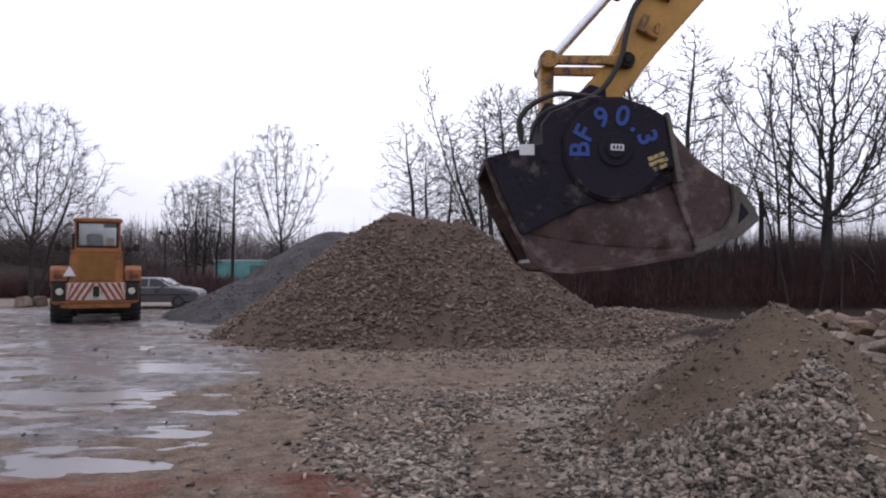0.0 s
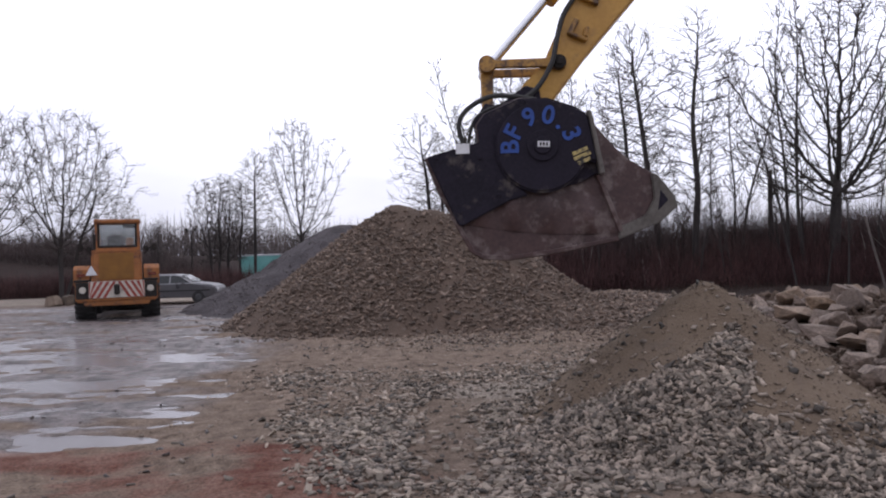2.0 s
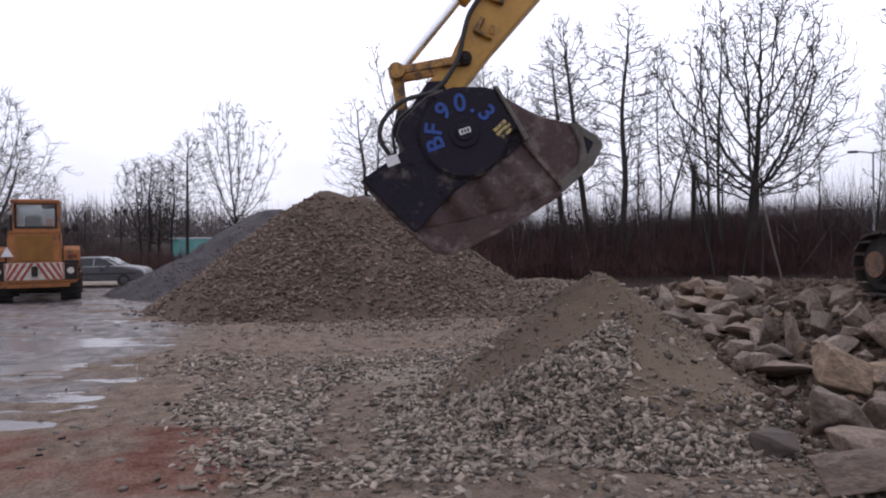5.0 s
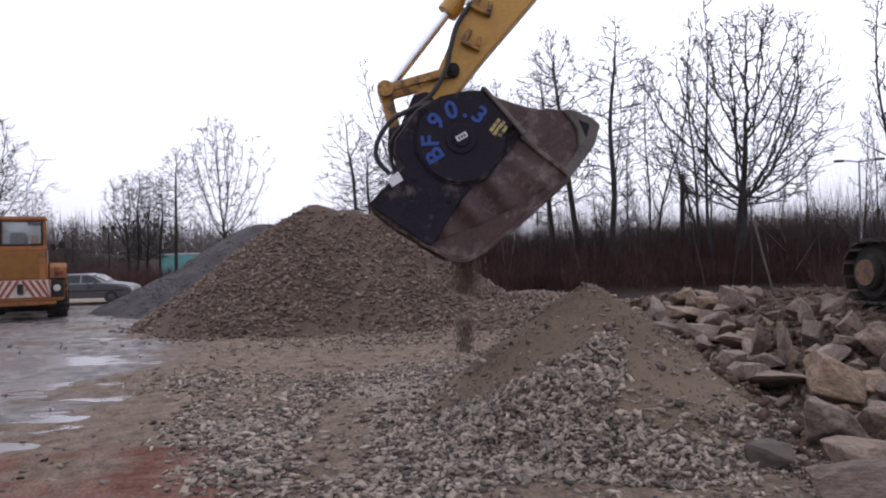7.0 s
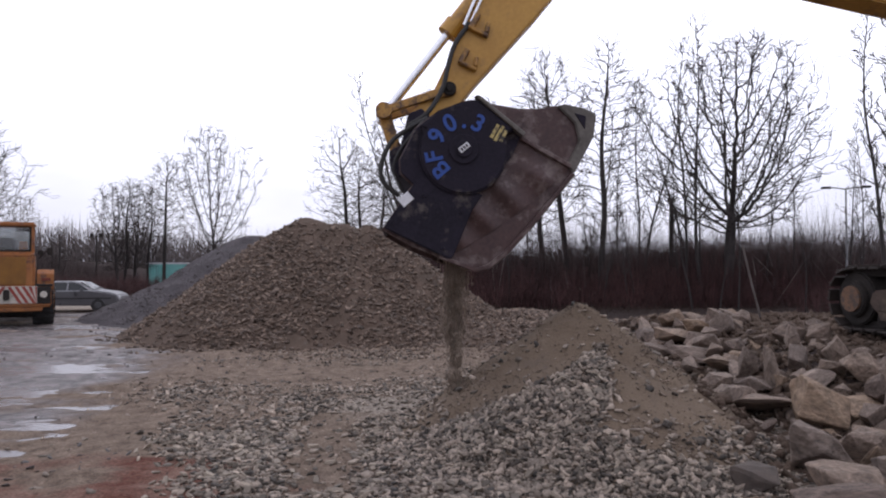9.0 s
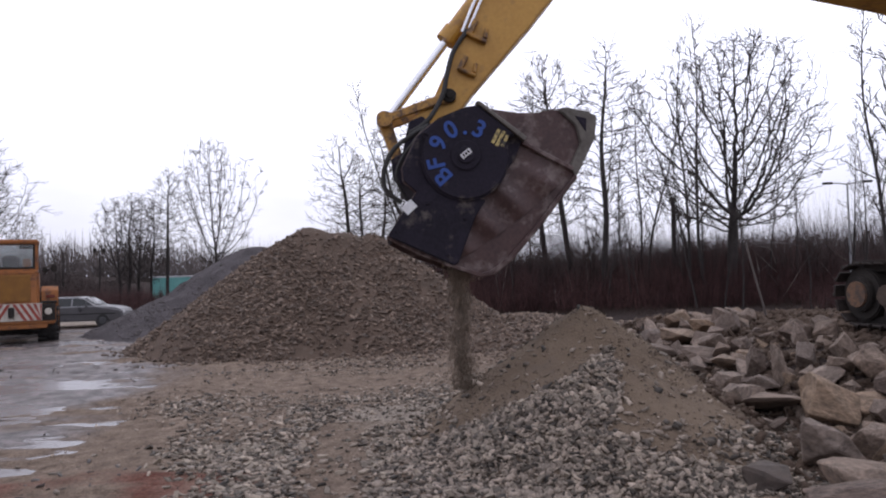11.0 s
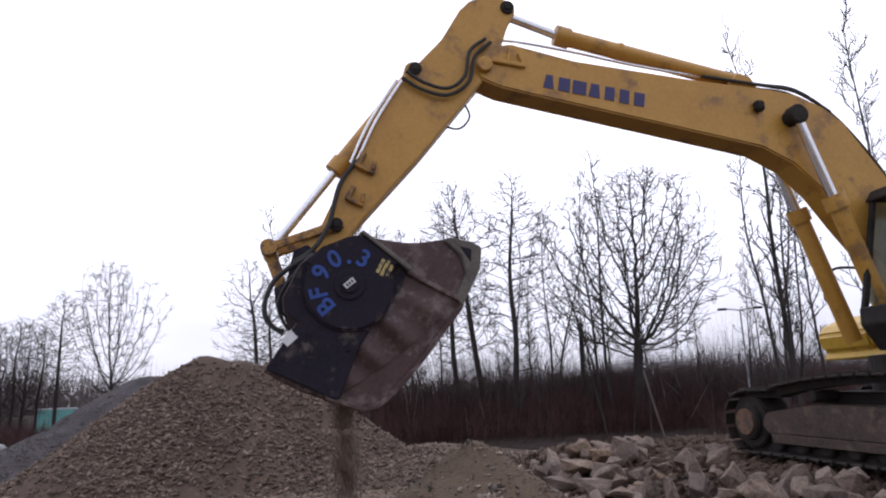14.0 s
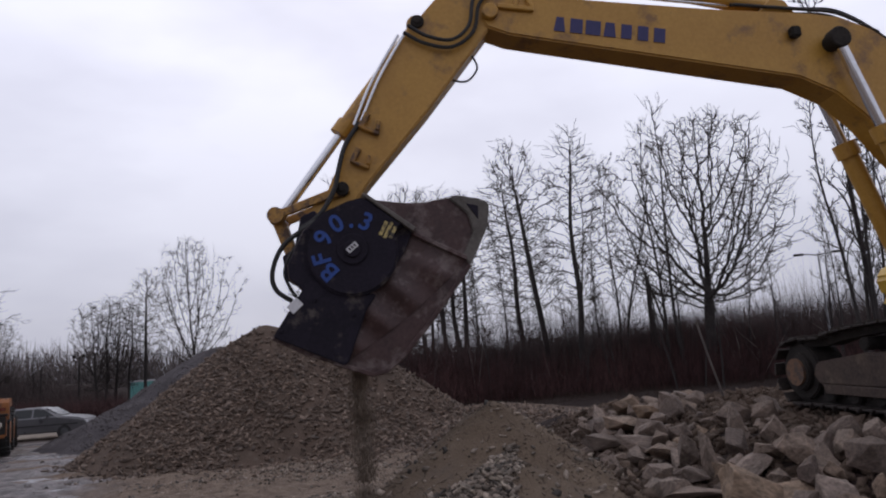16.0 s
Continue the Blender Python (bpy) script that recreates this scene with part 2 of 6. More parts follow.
def ground_mat():
    """Trodden yard soil: grey-brown, wet dark silt, red brick dust and pale stone dust, laid out by the sheet's own masks."""
    m = bpy.data.materials.new("yard_soil")
    m.use_nodes = True
    n, l = m.node_tree.nodes, m.node_tree.links
    bsdf = n["Principled BSDF"]
    tc = n.new("ShaderNodeTexCoord")

    def noise_node(scale, detail=6, rough=0.6):
        q = n.new("ShaderNodeTexNoise")
        q.inputs["Scale"].default_value, q.inputs["Detail"].default_value, q.inputs["Roughness"].default_value = scale, detail, rough
        l.new(tc.outputs["Object"], q.inputs["Vector"])
        return q.outputs["Fac"]

    def ramp(src, p0, c0, p1, c1):
        q = n.new("ShaderNodeValToRGB")
        q.color_ramp.elements[0].position, q.color_ramp.elements[0].color = p0, (*c0, 1)
        q.color_ramp.elements[1].position, q.color_ramp.elements[1].color = p1, (*c1, 1)
        l.new(src, q.inputs["Fac"])
        return q.outputs["Color"]

    def mask(attr, noise_src, lo=0.35, hi=0.65):
        at = n.new("ShaderNodeAttribute")
        at.attribute_name = attr
        ad = n.new("ShaderNodeMath")
        ad.operation = "MULTIPLY_ADD"
        ad.inputs[1].default_value = 0.55
        l.new(noise_src, ad.inputs[0])
        sub = n.new("ShaderNodeMath")
        sub.operation = "SUBTRACT"
        sub.inputs[1].default_value = 0.275
        l.new(at.outputs["Fac"], sub.inputs[0])
        l.new(sub.outputs[0], ad.inputs[2])
        mr = n.new("ShaderNodeMapRange")
        mr.inputs["From Min"].default_value, mr.inputs["From Max"].default_value = lo, hi
        l.new(ad.outputs[0], mr.inputs["Value"])
        return mr.outputs["Result"]

    def mixc(f, a, b):
        q = n.new("ShaderNodeMix")
        q.data_type = "RGBA"
        l.new(f, q.inputs["Factor"])
        l.new(a, q.inputs["A"])
        l.new(b, q.inputs["B"])
        return q.outputs["Result"]

    coarse, mid, fine = noise_node(0.9), noise_node(5, 8), noise_node(38, 5)
    col = ramp(mid, 0.33, (0.112, 0.080, 0.059), 0.68, (0.245, 0.186, 0.143))
    wet = mask("wet", noise_node(2.2, 9, 0.68), 0.30, 0.70)
    red = mask("red", mid)
    pale = mask("pale", mid)
    col = mixc(wet, col, ramp(noise_node(3.4, 10, 0.72), 0.42, (0.040, 0.029, 0.025), 0.60, (0.190, 0.155, 0.148)))
    col = mixc(red, col, ramp(noise_node(2.6, 9, 0.7), 0.36, (0.105, 0.036, 0.024), 0.62, (0.215, 0.130, 0.100)))
    col = mixc(pale, col, ramp(fine, 0.3, (0.19, 0.156, 0.127), 0.7, (0.32, 0.272, 0.226)))
    # near-black: litter towards the thicket, painted gap shade among the bank stones
    litter_gap_shade = mask("litter_gap_shade", mid)
    col = mixc(litter_gap_shade, col, ramp(mid, 0.35, (0.014, 0.008, 0.007), 0.66, (0.036, 0.023, 0.019)))
    grain = n.new("ShaderNodeHueSaturation")
    gm = n.new("ShaderNodeMapRange")
    gm.inputs["From Min"].default_value, gm.inputs["From Max"].default_value = 0.3, 0.7
    gm.inputs["To Min"].default_value, gm.inputs["To Max"].default_value = 0.58, 1.42
    l.new(fine, gm.inputs["Value"])
    l.new(gm.outputs["Result"], grain.inputs["Value"])
    l.new(col, grain.inputs["Color"])
    l.new(grain.outputs["Color"], bsdf.inputs["Base Color"])
    ro = n.new("ShaderNodeMapRange")
    ro.inputs["To Min"].default_value, ro.inputs["To Max"].default_value = 0.9, 0.42
    l.new(wet, ro.inputs["Value"])
    l.new(ro.outputs["Result"], bsdf.inputs["Roughness"])
    sp = n.new("ShaderNodeMapRange")
    sp.inputs["To Min"].default_value, sp.inputs["To Max"].default_value = 0.15, 0.5
    l.new(wet, sp.inputs["Value"])
    l.new(sp.outputs["Result"], bsdf.inputs["Specular IOR Level"])
    bp = n.new("ShaderNodeBump")
    bp.inputs["Strength"].default_value, bp.inputs["Distance"].default_value = 0.9, 0.05
    sm = n.new("ShaderNodeMath")
    sm.operation = "ADD"
    l.new(mid, sm.inputs[0])
    l.new(fine, sm.inputs[1])
    l.new(sm.outputs[0], bp.inputs["Height"])
    l.new(bp.outputs["Normal"], bsdf.inputs["Normal"])
    return m


def water_mat():
    m = bpy.data.materials.new("muddy_puddle_water")
    m.use_nodes = True
    n, l = m.node_tree.nodes, m.node_tree.links
    b = n["Principled BSDF"]
    b.inputs["Base Color"].default_value = (0.15, 0.135, 0.135, 1)
    b.inputs["Roughness"].default_value = 0.2
    b.inputs["IOR"].default_value = 1.33
    q = n.new("ShaderNodeTexNoise")
    q.inputs["Scale"].default_value = 9
    tc = n.new("ShaderNodeTexCoord")
    l.new(tc.outputs["Object"], q.inputs["Vector"])
    bp = n.new("ShaderNodeBump")
    bp.inputs["Strength"].default_value, bp.inputs["Distance"].default_value = 0.2, 0.015
    l.new(q.outputs["Fac"], bp.inputs["Height"])
    l.new(bp.outputs["Normal"], b.inputs["Normal"])
    return m


def rock_mat():
    """Broken quarry stone: grey, ochre or dark from block to block, with bedding streaks, pits and pale dust."""
    m = bpy.data.materials.new("broken_quarry_stone")
    m.use_nodes = True
    n, l = m.node_tree.nodes, m.node_tree.links
    bsdf = n["Principled BSDF"]
    tc = n.new("ShaderNodeTexCoord")
    info = n.new("ShaderNodeObjectInfo")
    tone = n.new("ShaderNodeValToRGB")
    cr = tone.color_ramp
    cr.elements[0].position, cr.elements[0].color = 0.0, (0.125, 0.088, 0.070, 1)
    cr.elements[1].position, cr.elements[1].color = 1.0, (0.255, 0.198, 0.161, 1)
    for p, c in ((0.15, (0.244, 0.186, 0.148, 1)), (0.32, (0.106, 0.075, 0.060, 1)), (0.5, (0.219, 0.160, 0.121, 1)), (0.62, (0.175, 0.137, 0.115, 1)), (0.74, (0.252, 0.175, 0.117, 1)), (0.86, (0.146, 0.109, 0.088, 1))):
        e = cr.elements.new(p)
        e.color = c
    l.new(info.outputs["Random"], tone.inputs["Fac"])
    mp = n.new("ShaderNodeMapping")
    mp.inputs["Scale"].default_value = (1.0, 1.0, 1.5)
    l.new(tc.outputs["Object"], mp.inputs["Vector"])
    shift = n.new("ShaderNodeVectorMath")
    shift.operation = "ADD"
    l.new(mp.outputs["Vector"], shift.inputs[0])
    l.new(info.outputs["Random"], shift.inputs[1])
    a, b, c = (n.new("ShaderNodeTexNoise") for _ in range(3))
    for q, sc, de in ((a, 2.2, 8), (b, 9.0, 8), (c, 34.0, 4)):
        q.inputs["Scale"].default_value, q.inputs["Detail"].default_value, q.inputs["Roughness"].default_value = sc, de, 0.65
        l.new(shift.outputs["Vector"], q.inputs["Vector"])
    add = n.new("ShaderNodeMath")
    add.operation = "ADD"
    l.new(a.outputs["Fac"], add.inputs[0])
    l.new(b.outputs["Fac"], add.inputs[1])
    val = n.new("ShaderNodeMapRange")
    val.inputs["From Min"].default_value, val.inputs["From Max"].default_value = 0.7, 1.3
    val.inputs["To Min"].default_value, val.inputs["To Max"].default_value = 0.45, 1.55
    l.new(add.outputs[0], val.inputs["Value"])
    hs = n.new("ShaderNodeHueSaturation")
    l.new(val.outputs["Result"], hs.inputs["Value"])
    l.new(tone.outputs["Color"], hs.inputs["Color"])
    l.new(hs.outputs["Color"], bsdf.inputs["Base Color"])
    bsdf.inputs["Roughness"].default_value = 0.82
    bsum = n.new("ShaderNodeMath")
    bsum.operation = "MULTIPLY_ADD"
    bsum.inputs[1].default_value = 0.4
    l.new(c.outputs["Fac"], bsum.inputs[0])
    l.new(add.outputs[0], bsum.inputs[2])
    bp = n.new("ShaderNodeBump")
    bp.inputs["Strength"].default_value, bp.inputs["Distance"].default_value = 0.6, 0.05
    l.new(bsum.outputs[0], bp.inputs["Height"])
    l.new(bp.outputs["Normal"], bsdf.inputs["Normal"])
    return m


M_ROCK = rock_mat()
M_GROUND = ground_mat()
M_WATER = water_mat()

# ---- mesh tools ----
def thing(name, m, label, category, group="", kind=""):
    """An Empty that carries the parts of one thing."""
    ob = new(name)
    ob.empty_display_size = 0.2
    ob.matrix_basis = m
    return tagged(ob, label, category, group, kind)


def mesh_from(bm, name, material, smooth=False):
    me = bpy.data.meshes.new(name)
    bm.normal_update()
    bm.to_mesh(me)
    bm.free()
    me.materials.append(material)
    if smooth:
        me.shade_smooth()
    return me


def part(name, bm, material, parent, label="", m=None, smooth=False):
    ob = new(name, mesh_from(bm, name, material, smooth))
    ob.parent = parent
    if m is not None:
        ob.matrix_basis = m
    return tagged(ob, label)


def soften(bm, width=0.015, seg=2):
    edges = [e for e in bm.edges if len(e.link_faces) == 2 and e.calc_face_angle(0) > 0.5]
    bmesh.ops.bevel(bm, geom=edges, offset=width, segments=seg, affect="EDGES", clamp_overlap=True)
    return bm


def box(bm, c, s, rot=None, taper=1.0):
    """A box of size s centred at c; taper narrows its top."""
    made = bmesh.ops.create_cube(bm, size=1.0)["verts"]
    for v in made:
        k = taper if v.co.z > 0 else 1.0
        v.co = Vector((v.co.x * s[0] * k, v.co.y * s[1] * k, v.co.z * s[2]))
        if rot is not None:
            v.co = rot @ v.co
        v.co += Vector(c)
    return bm


def prism(bm, outline, y0, y1):
    """A plate: the outline of (x, z) pairs pushed from y0 to y1."""
    a = [bm.verts.new((x, y0, z)) for x, z in outline]
    b = [bm.verts.new((x, y1, z)) for x, z in outline]
    k = len(outline)
    faces = [bm.faces.new(a), bm.faces.new(b[::-1])]
    for i in range(k):
        faces.append(bm.faces.new((a[i], b[i], b[(i + 1) % k], a[(i + 1) % k])))
    bmesh.ops.recalc_face_normals(bm, faces=faces)
    return bm


def rod(bm, p, q, r, n=16, r2=None):
    """A round bar from p to q."""
    p, q = Vector(p), Vector(q)
    d = q - p
    m = Matrix.Translation((p + q) / 2) @ d.to_track_quat("Z", "Y").to_matrix().to_4x4()
    bmesh.ops.create_cone(bm, cap_ends=True, segments=n, radius1=r, radius2=r if r2 is None else r2, depth=d.length, matrix=m)
    return bm


def hose(bm, pts, r, n=8):
    """A round tube along a smoothed run of points."""
    p = [Vector(q) for q in pts]
    run = []
    for i in range(len(p) - 1):
        a, b, c, d = p[max(i - 1, 0)], p[i], p[i + 1], p[min(i + 2, len(p) - 1)]
        for k in range(6):
            t = k / 6
            run.append(0.5 * (2 * b + (c - a) * t + (2 * a - 5 * b + 4 * c - d) * t * t + (3 * b - a - 3 * c + d) * t ** 3))
    run.append(p[-1])
    rings = []
    for i, q in enumerate(run):
        d = (run[min(i + 1, len(run) - 1)] - run[max(i - 1, 0)]).normalized()
        side = d.cross(Vector((0.13, 0.97, 0.2))).normalized()
        up = side.cross(d)
        rings.append([bm.verts.new(q + r * (math.cos(2 * math.pi * k / n) * side + math.sin(2 * math.pi * k / n) * up)) for k in range(n)])
    for u, v in zip(rings, rings[1:]):
        for k in range(n):
            bm.faces.new((u[k], u[(k + 1) % n], v[(k + 1) % n], v[k]))
    bm.faces.new(rings[0][::-1])
    bm.faces.new(rings[-1])
    return bm


def arrays_mesh(name, verts, faces, material):
    """A mesh from numpy arrays: verts (n, 3), faces (m, k)."""
    me = bpy.data.meshes.new(name)
    m, k = faces.shape
    me.vertices.add(len(verts))
    me.vertices.foreach_set("co", np.ascontiguousarray(verts, dtype=np.float32).ravel())
    me.loops.add(m * k)
    me.loops.foreach_set("vertex_index", np.ascontiguousarray(faces, dtype=np.int32).ravel())
    me.polygons.add(m)
    me.polygons.foreach_set("loop_start", np.arange(0, m * k, k, dtype=np.int32))
    me.update(calc_edges=True)
    me.validate()
    me.materials.append(material)
    return me


def words(name, text, size, material, parent, m, label="", depth=0.004):
    """Lettering in the built-in font, turned into a mesh."""
    cu = bpy.data.curves.new(name, "FONT")
    cu.body, cu.size, cu.extrude, cu.align_x, cu.align_y = text, size, depth, "CENTER", "CENTER"
    cu.offset = size * 0.022
    tmp = bpy.data.objects.new("tmp", cu)
    me = bpy.data.meshes.new_from_object(tmp)
    bpy.data.objects.remove(tmp)
    me.materials.clear()
    me.materials.append(material)
    ob = new(name, me)
    ob.parent = parent
    ob.matrix_basis = m
    return tagged(ob, label)


def fbm(x, y, s, octaves=4, seed=0.0):
    """Smooth noise on arrays, about -1 to 1."""
    out = np.zeros_like(x, dtype=float)
    rng = np.random.RandomState(int(seed * 10) + 7)
    amp, tot = 1.0, 0.0
    for o in range(octaves):
        for k in range(3):
            a = rng.uniform(0, 2 * math.pi)
            ph = rng.uniform(0, 2 * math.pi, 2)
            u = (x * math.cos(a) + y * math.sin(a)) * s
            v = (-x * math.sin(a) + y * math.cos(a)) * s
            out += amp * np.sin(u + 1.3 * np.sin(v * 0.7 + ph[1]) + ph[0]) / 3 * 1.6
        tot += amp
        amp *= 0.55
        s *= 2.07
    return out / tot


def smooth(a, b, x):
    t = np.clip((x - a) / (b - a), 0, 1)
    return t * t * (3 - 2 * t)

# ---- ground, piles, puddles ----
def ground_z(x, y):
    """The yard's height: flat and rutted, with a bank of spoil under the excavator and a rise at the thicket."""
    x, y = np.asarray(x, float), np.asarray(y, float)
    z = 0.018 * fbm(x * 0.7, y * 2.0, 1.1, 5, 1) + 0.021 * fbm(x * 0.55, y * 1.7, 3.2, 5, 2) + (0.014 + 0.010 * smooth(-1, -3, x)) * fbm(x * 0.5, y * 1.6, 7.0, 4, 34) - (0.014 + 0.016 * fbm(x * 0.6, y, 0.9, 3, 44)) * smooth(-1.5, -4, x) * smooth(5, 7, y)
    z = z + 0.035 * smooth(0, 1.3, x + 2.5 + 0.2 * (y - 6.5)) * (1 - smooth(15, 19, y)) + 0.03 * (1 - smooth(5.0, 6.2, y + 0.25 * (x + 3)))
    mud = smooth(-0.8, -2.8, x + 0.15 * (y - 8)) * smooth(5.0, 6.5, y) * (1 - smooth(22, 28, y))
    z = z + mud * (0.002 + 0.028 * fbm(x * 0.9, y * 1.5, 4.2, 5, 61) + 0.014 * fbm(x * 0.6, y * 1.5, 9.0, 4, 62))
    bank = smooth(4.3, 6.5, x + 0.05 * (y - 8)) * smooth(3.2, 7.4, y) * (1 - smooth(13, 18, y))
    z = z + bank * (0.68 + 0.05 * fbm(x, y, 1.4, 3, 3))
    xw, yw = x + 0.5 * fbm(x, y, 1.5, 4, 81), y + 0.22 * fbm(x, y, 1.9, 4, 82)
    for px, py, rx, ry, d in ((-3.05, 6.20, 0.85, 0.26, 0.050), (-4.4, 11.9, 1.3, 0.65, 0.040), (-2.75, 11.3, 0.40, 0.25, 0.030), (-5.6, 9.6, 1.2, 0.45, 0.034), (-8.5, 15.5, 1.6, 1.0, 0.030)):
        z = z - d * np.exp(-((xw - px) / rx) ** 2 - ((yw - py) / ry) ** 2)
    far = smooth(27, 36, y)
    z = z + far * (0.55 + 0.15 * fbm(x, y, 0.2, 3, 4)) * smooth(-14, 4, x)
    return z + 2.6 * smooth(-22, -40, x) * smooth(46, 62, y) * (1 - smooth(110, 200, y))


def cone(x, y, cx, cy, h, r, soft=0.12):
    d = np.hypot(x - cx, y - cy) / r
    return h * (1 + soft * 0.45 - np.sqrt(d * d + soft * soft))


def main_pile_z(x, y):
    wob = 1 + 0.05 * fbm(x, y, 0.5, 3, 5)
    u = -1.28 + (x + 1.28) * np.where(x < -1.28, 1.13, 1.0)
    z = np.maximum(cone(u, y, -1.28, 19.4, 3.15 * wob, 5.15, 0.06), cone(x, y, 0.5, 19.35, 2.86 * wob, 4.2, 0.08))
    z = np.maximum(z, cone(x, y, -0.45, 19.4, 2.98 * wob, 5.0, 0.10))
    z = np.maximum(z, cone(x, y, 4.4, 18.6, 0.62, 4.4, 0.3))
    return z + 0.06 * fbm(x, y, 2.2, 4, 6)


def dark_pile_z(x, y):
    z = np.maximum(cone(x, y, -3.8, 25.7, 3.25, 4.8, 0.2), cone(x, y, -2.8, 26.5, 3.25, 5.4, 0.2))
    z = np.maximum(z, cone(x, y, -4.6, 25.4, 2.3, 4.7, 0.2))
    return z + 0.10 * fbm(x, y, 1.3, 4, 8) + 0.06 * fbm(x + 0.5 * y, y, 4.5, 4, 41)


def near_pile_z(x, y):
    wob = 1 + 0.05 * fbm(x, y, 1.3, 3, 9)
    z = np.maximum(cone(x, y, 3.13, 6.72, 1.39 * wob, 1.9, 0.05), cone(x, y, 3.05, 6.0, 0.98 * wob, 1.75, 0.12))
    z = np.maximum(z, cone(x, y, 2.3, 6.35, 0.46, 1.15, 0.2))
    return z + 0.03 * fbm(x, y, 4.0, 5, 10) + 0.012 * fbm(x * 0.6 + y, y, 16.0, 3, 11)


def grown(lo, hi, step, far, k=1.25):
    """Grid lines: even between lo and hi, ever wider out to far."""
    mid = list(np.arange(lo, hi + step / 2, step))
    a, b, s = mid[0], mid[-1], step
    left, right = [], []
    while a > -far:
        s *= k
        a -= s
        left.append(a)
    s = step
    while b < far:
        s *= k
        b += s
        right.append(b)
    return np.array(left[::-1] + mid + right)


def sheet(name, xs, ys, zf, material, keep=None):
    X, Y = np.meshgrid(xs, ys)
    Z = zf(X, Y)
    v = np.stack([X, Y, Z], -1).reshape(-1, 3)
    i = np.arange(len(xs) * len(ys)).reshape(len(ys), len(xs))
    f = np.stack([i[:-1, :-1], i[:-1, 1:], i[1:, 1:], i[1:, :-1]], -1).reshape(-1, 4)
    if keep is not None:
        ok = keep(X, Y, Z).reshape(-1)
        f = f[ok[f].any(1)]
        used = np.unique(f)
        remap = np.full(len(v), -1)
        remap[used] = np.arange(len(used))
        v, f = v[used], remap[f]
    me = arrays_mesh(name, v, f, material)
    me.shade_smooth()
    return me, v


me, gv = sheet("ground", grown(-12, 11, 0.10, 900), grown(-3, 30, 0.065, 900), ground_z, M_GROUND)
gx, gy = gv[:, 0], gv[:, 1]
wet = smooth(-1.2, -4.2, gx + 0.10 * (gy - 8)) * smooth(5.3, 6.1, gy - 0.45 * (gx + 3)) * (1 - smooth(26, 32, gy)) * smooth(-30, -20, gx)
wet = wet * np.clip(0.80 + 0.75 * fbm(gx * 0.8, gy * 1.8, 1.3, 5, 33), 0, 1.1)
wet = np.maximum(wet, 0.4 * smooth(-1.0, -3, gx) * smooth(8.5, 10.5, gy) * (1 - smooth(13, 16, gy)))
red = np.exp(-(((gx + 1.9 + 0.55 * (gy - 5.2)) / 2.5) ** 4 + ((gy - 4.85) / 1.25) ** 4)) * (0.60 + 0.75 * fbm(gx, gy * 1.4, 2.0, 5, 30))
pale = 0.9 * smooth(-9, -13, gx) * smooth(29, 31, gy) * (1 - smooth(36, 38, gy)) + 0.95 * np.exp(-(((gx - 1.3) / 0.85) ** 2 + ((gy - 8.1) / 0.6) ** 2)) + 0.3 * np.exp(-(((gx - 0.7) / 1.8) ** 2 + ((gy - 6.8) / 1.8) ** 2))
litter_gap_shade = smooth(12.5, 16.5, gy - 3 * smooth(4, 0, gx)) * smooth(1, 4, gx) + smooth(36, 38, gy) * (1 - smooth(-2, 2, gx))
# the same near-black over the bank puts shade into gaps between its stones
litter_gap_shade = np.maximum(litter_gap_shade, 0.85 * smooth(4.5, 5.3, gx) * (1 - smooth(6.8, 7.6, gx)) * smooth(2.5, 4.5, gy))
for key, values in (("litter_gap_shade", litter_gap_shade), ("wet", wet), ("red", red), ("pale", pale)):
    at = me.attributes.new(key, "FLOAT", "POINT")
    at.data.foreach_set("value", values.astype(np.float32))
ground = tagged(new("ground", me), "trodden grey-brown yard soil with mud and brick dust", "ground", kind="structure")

me, _ = sheet("puddle_water", np.linspace(-18, -0.4, 40), np.linspace(4.2, 28, 60), lambda x, y: 0 * x - 0.0235, M_WATER)
tagged(new("water", me), "shallow muddy rain puddles lying on the yard", "puddle", kind="structure")


def pile(name, zf, xs, ys, material, label):
    me, _ = sheet(name, xs, ys, lambda x, y: np.maximum(zf(x, y), -0.06), material, lambda x, y, z: z > -0.05)
    return tagged(new(name, me), label, "heap")


main_pile = pile("mound", main_pile_z, np.arange(-7.5, 10, 0.1), np.arange(13, 25.2, 0.1), M_PILE_BR, "large heap of brown-grey crushed rubble on the yard")
dark_pile = pile("mound", dark_pile_z, np.arange(-11.5, 3, 0.11), np.arange(19, 33, 0.11), M_PILE_DK, "dark grey heap of fine gravel behind the rubble heap")
near_pile = pile("mound", near_pile_z, np.arange(0.4, 6.0, 0.045), np.arange(3.6, 9.4, 0.045), M_PILE_GR, "small fresh cone of grey-brown crushed stone under the crusher")

# ---- excavator ----
BOOM_Y = 6.95
PIN = (1.40, 3.27)
A_PIN, T_PIN, B_END = (1.74, 3.64), (2.66, 5.50), (1.21, 2.88)


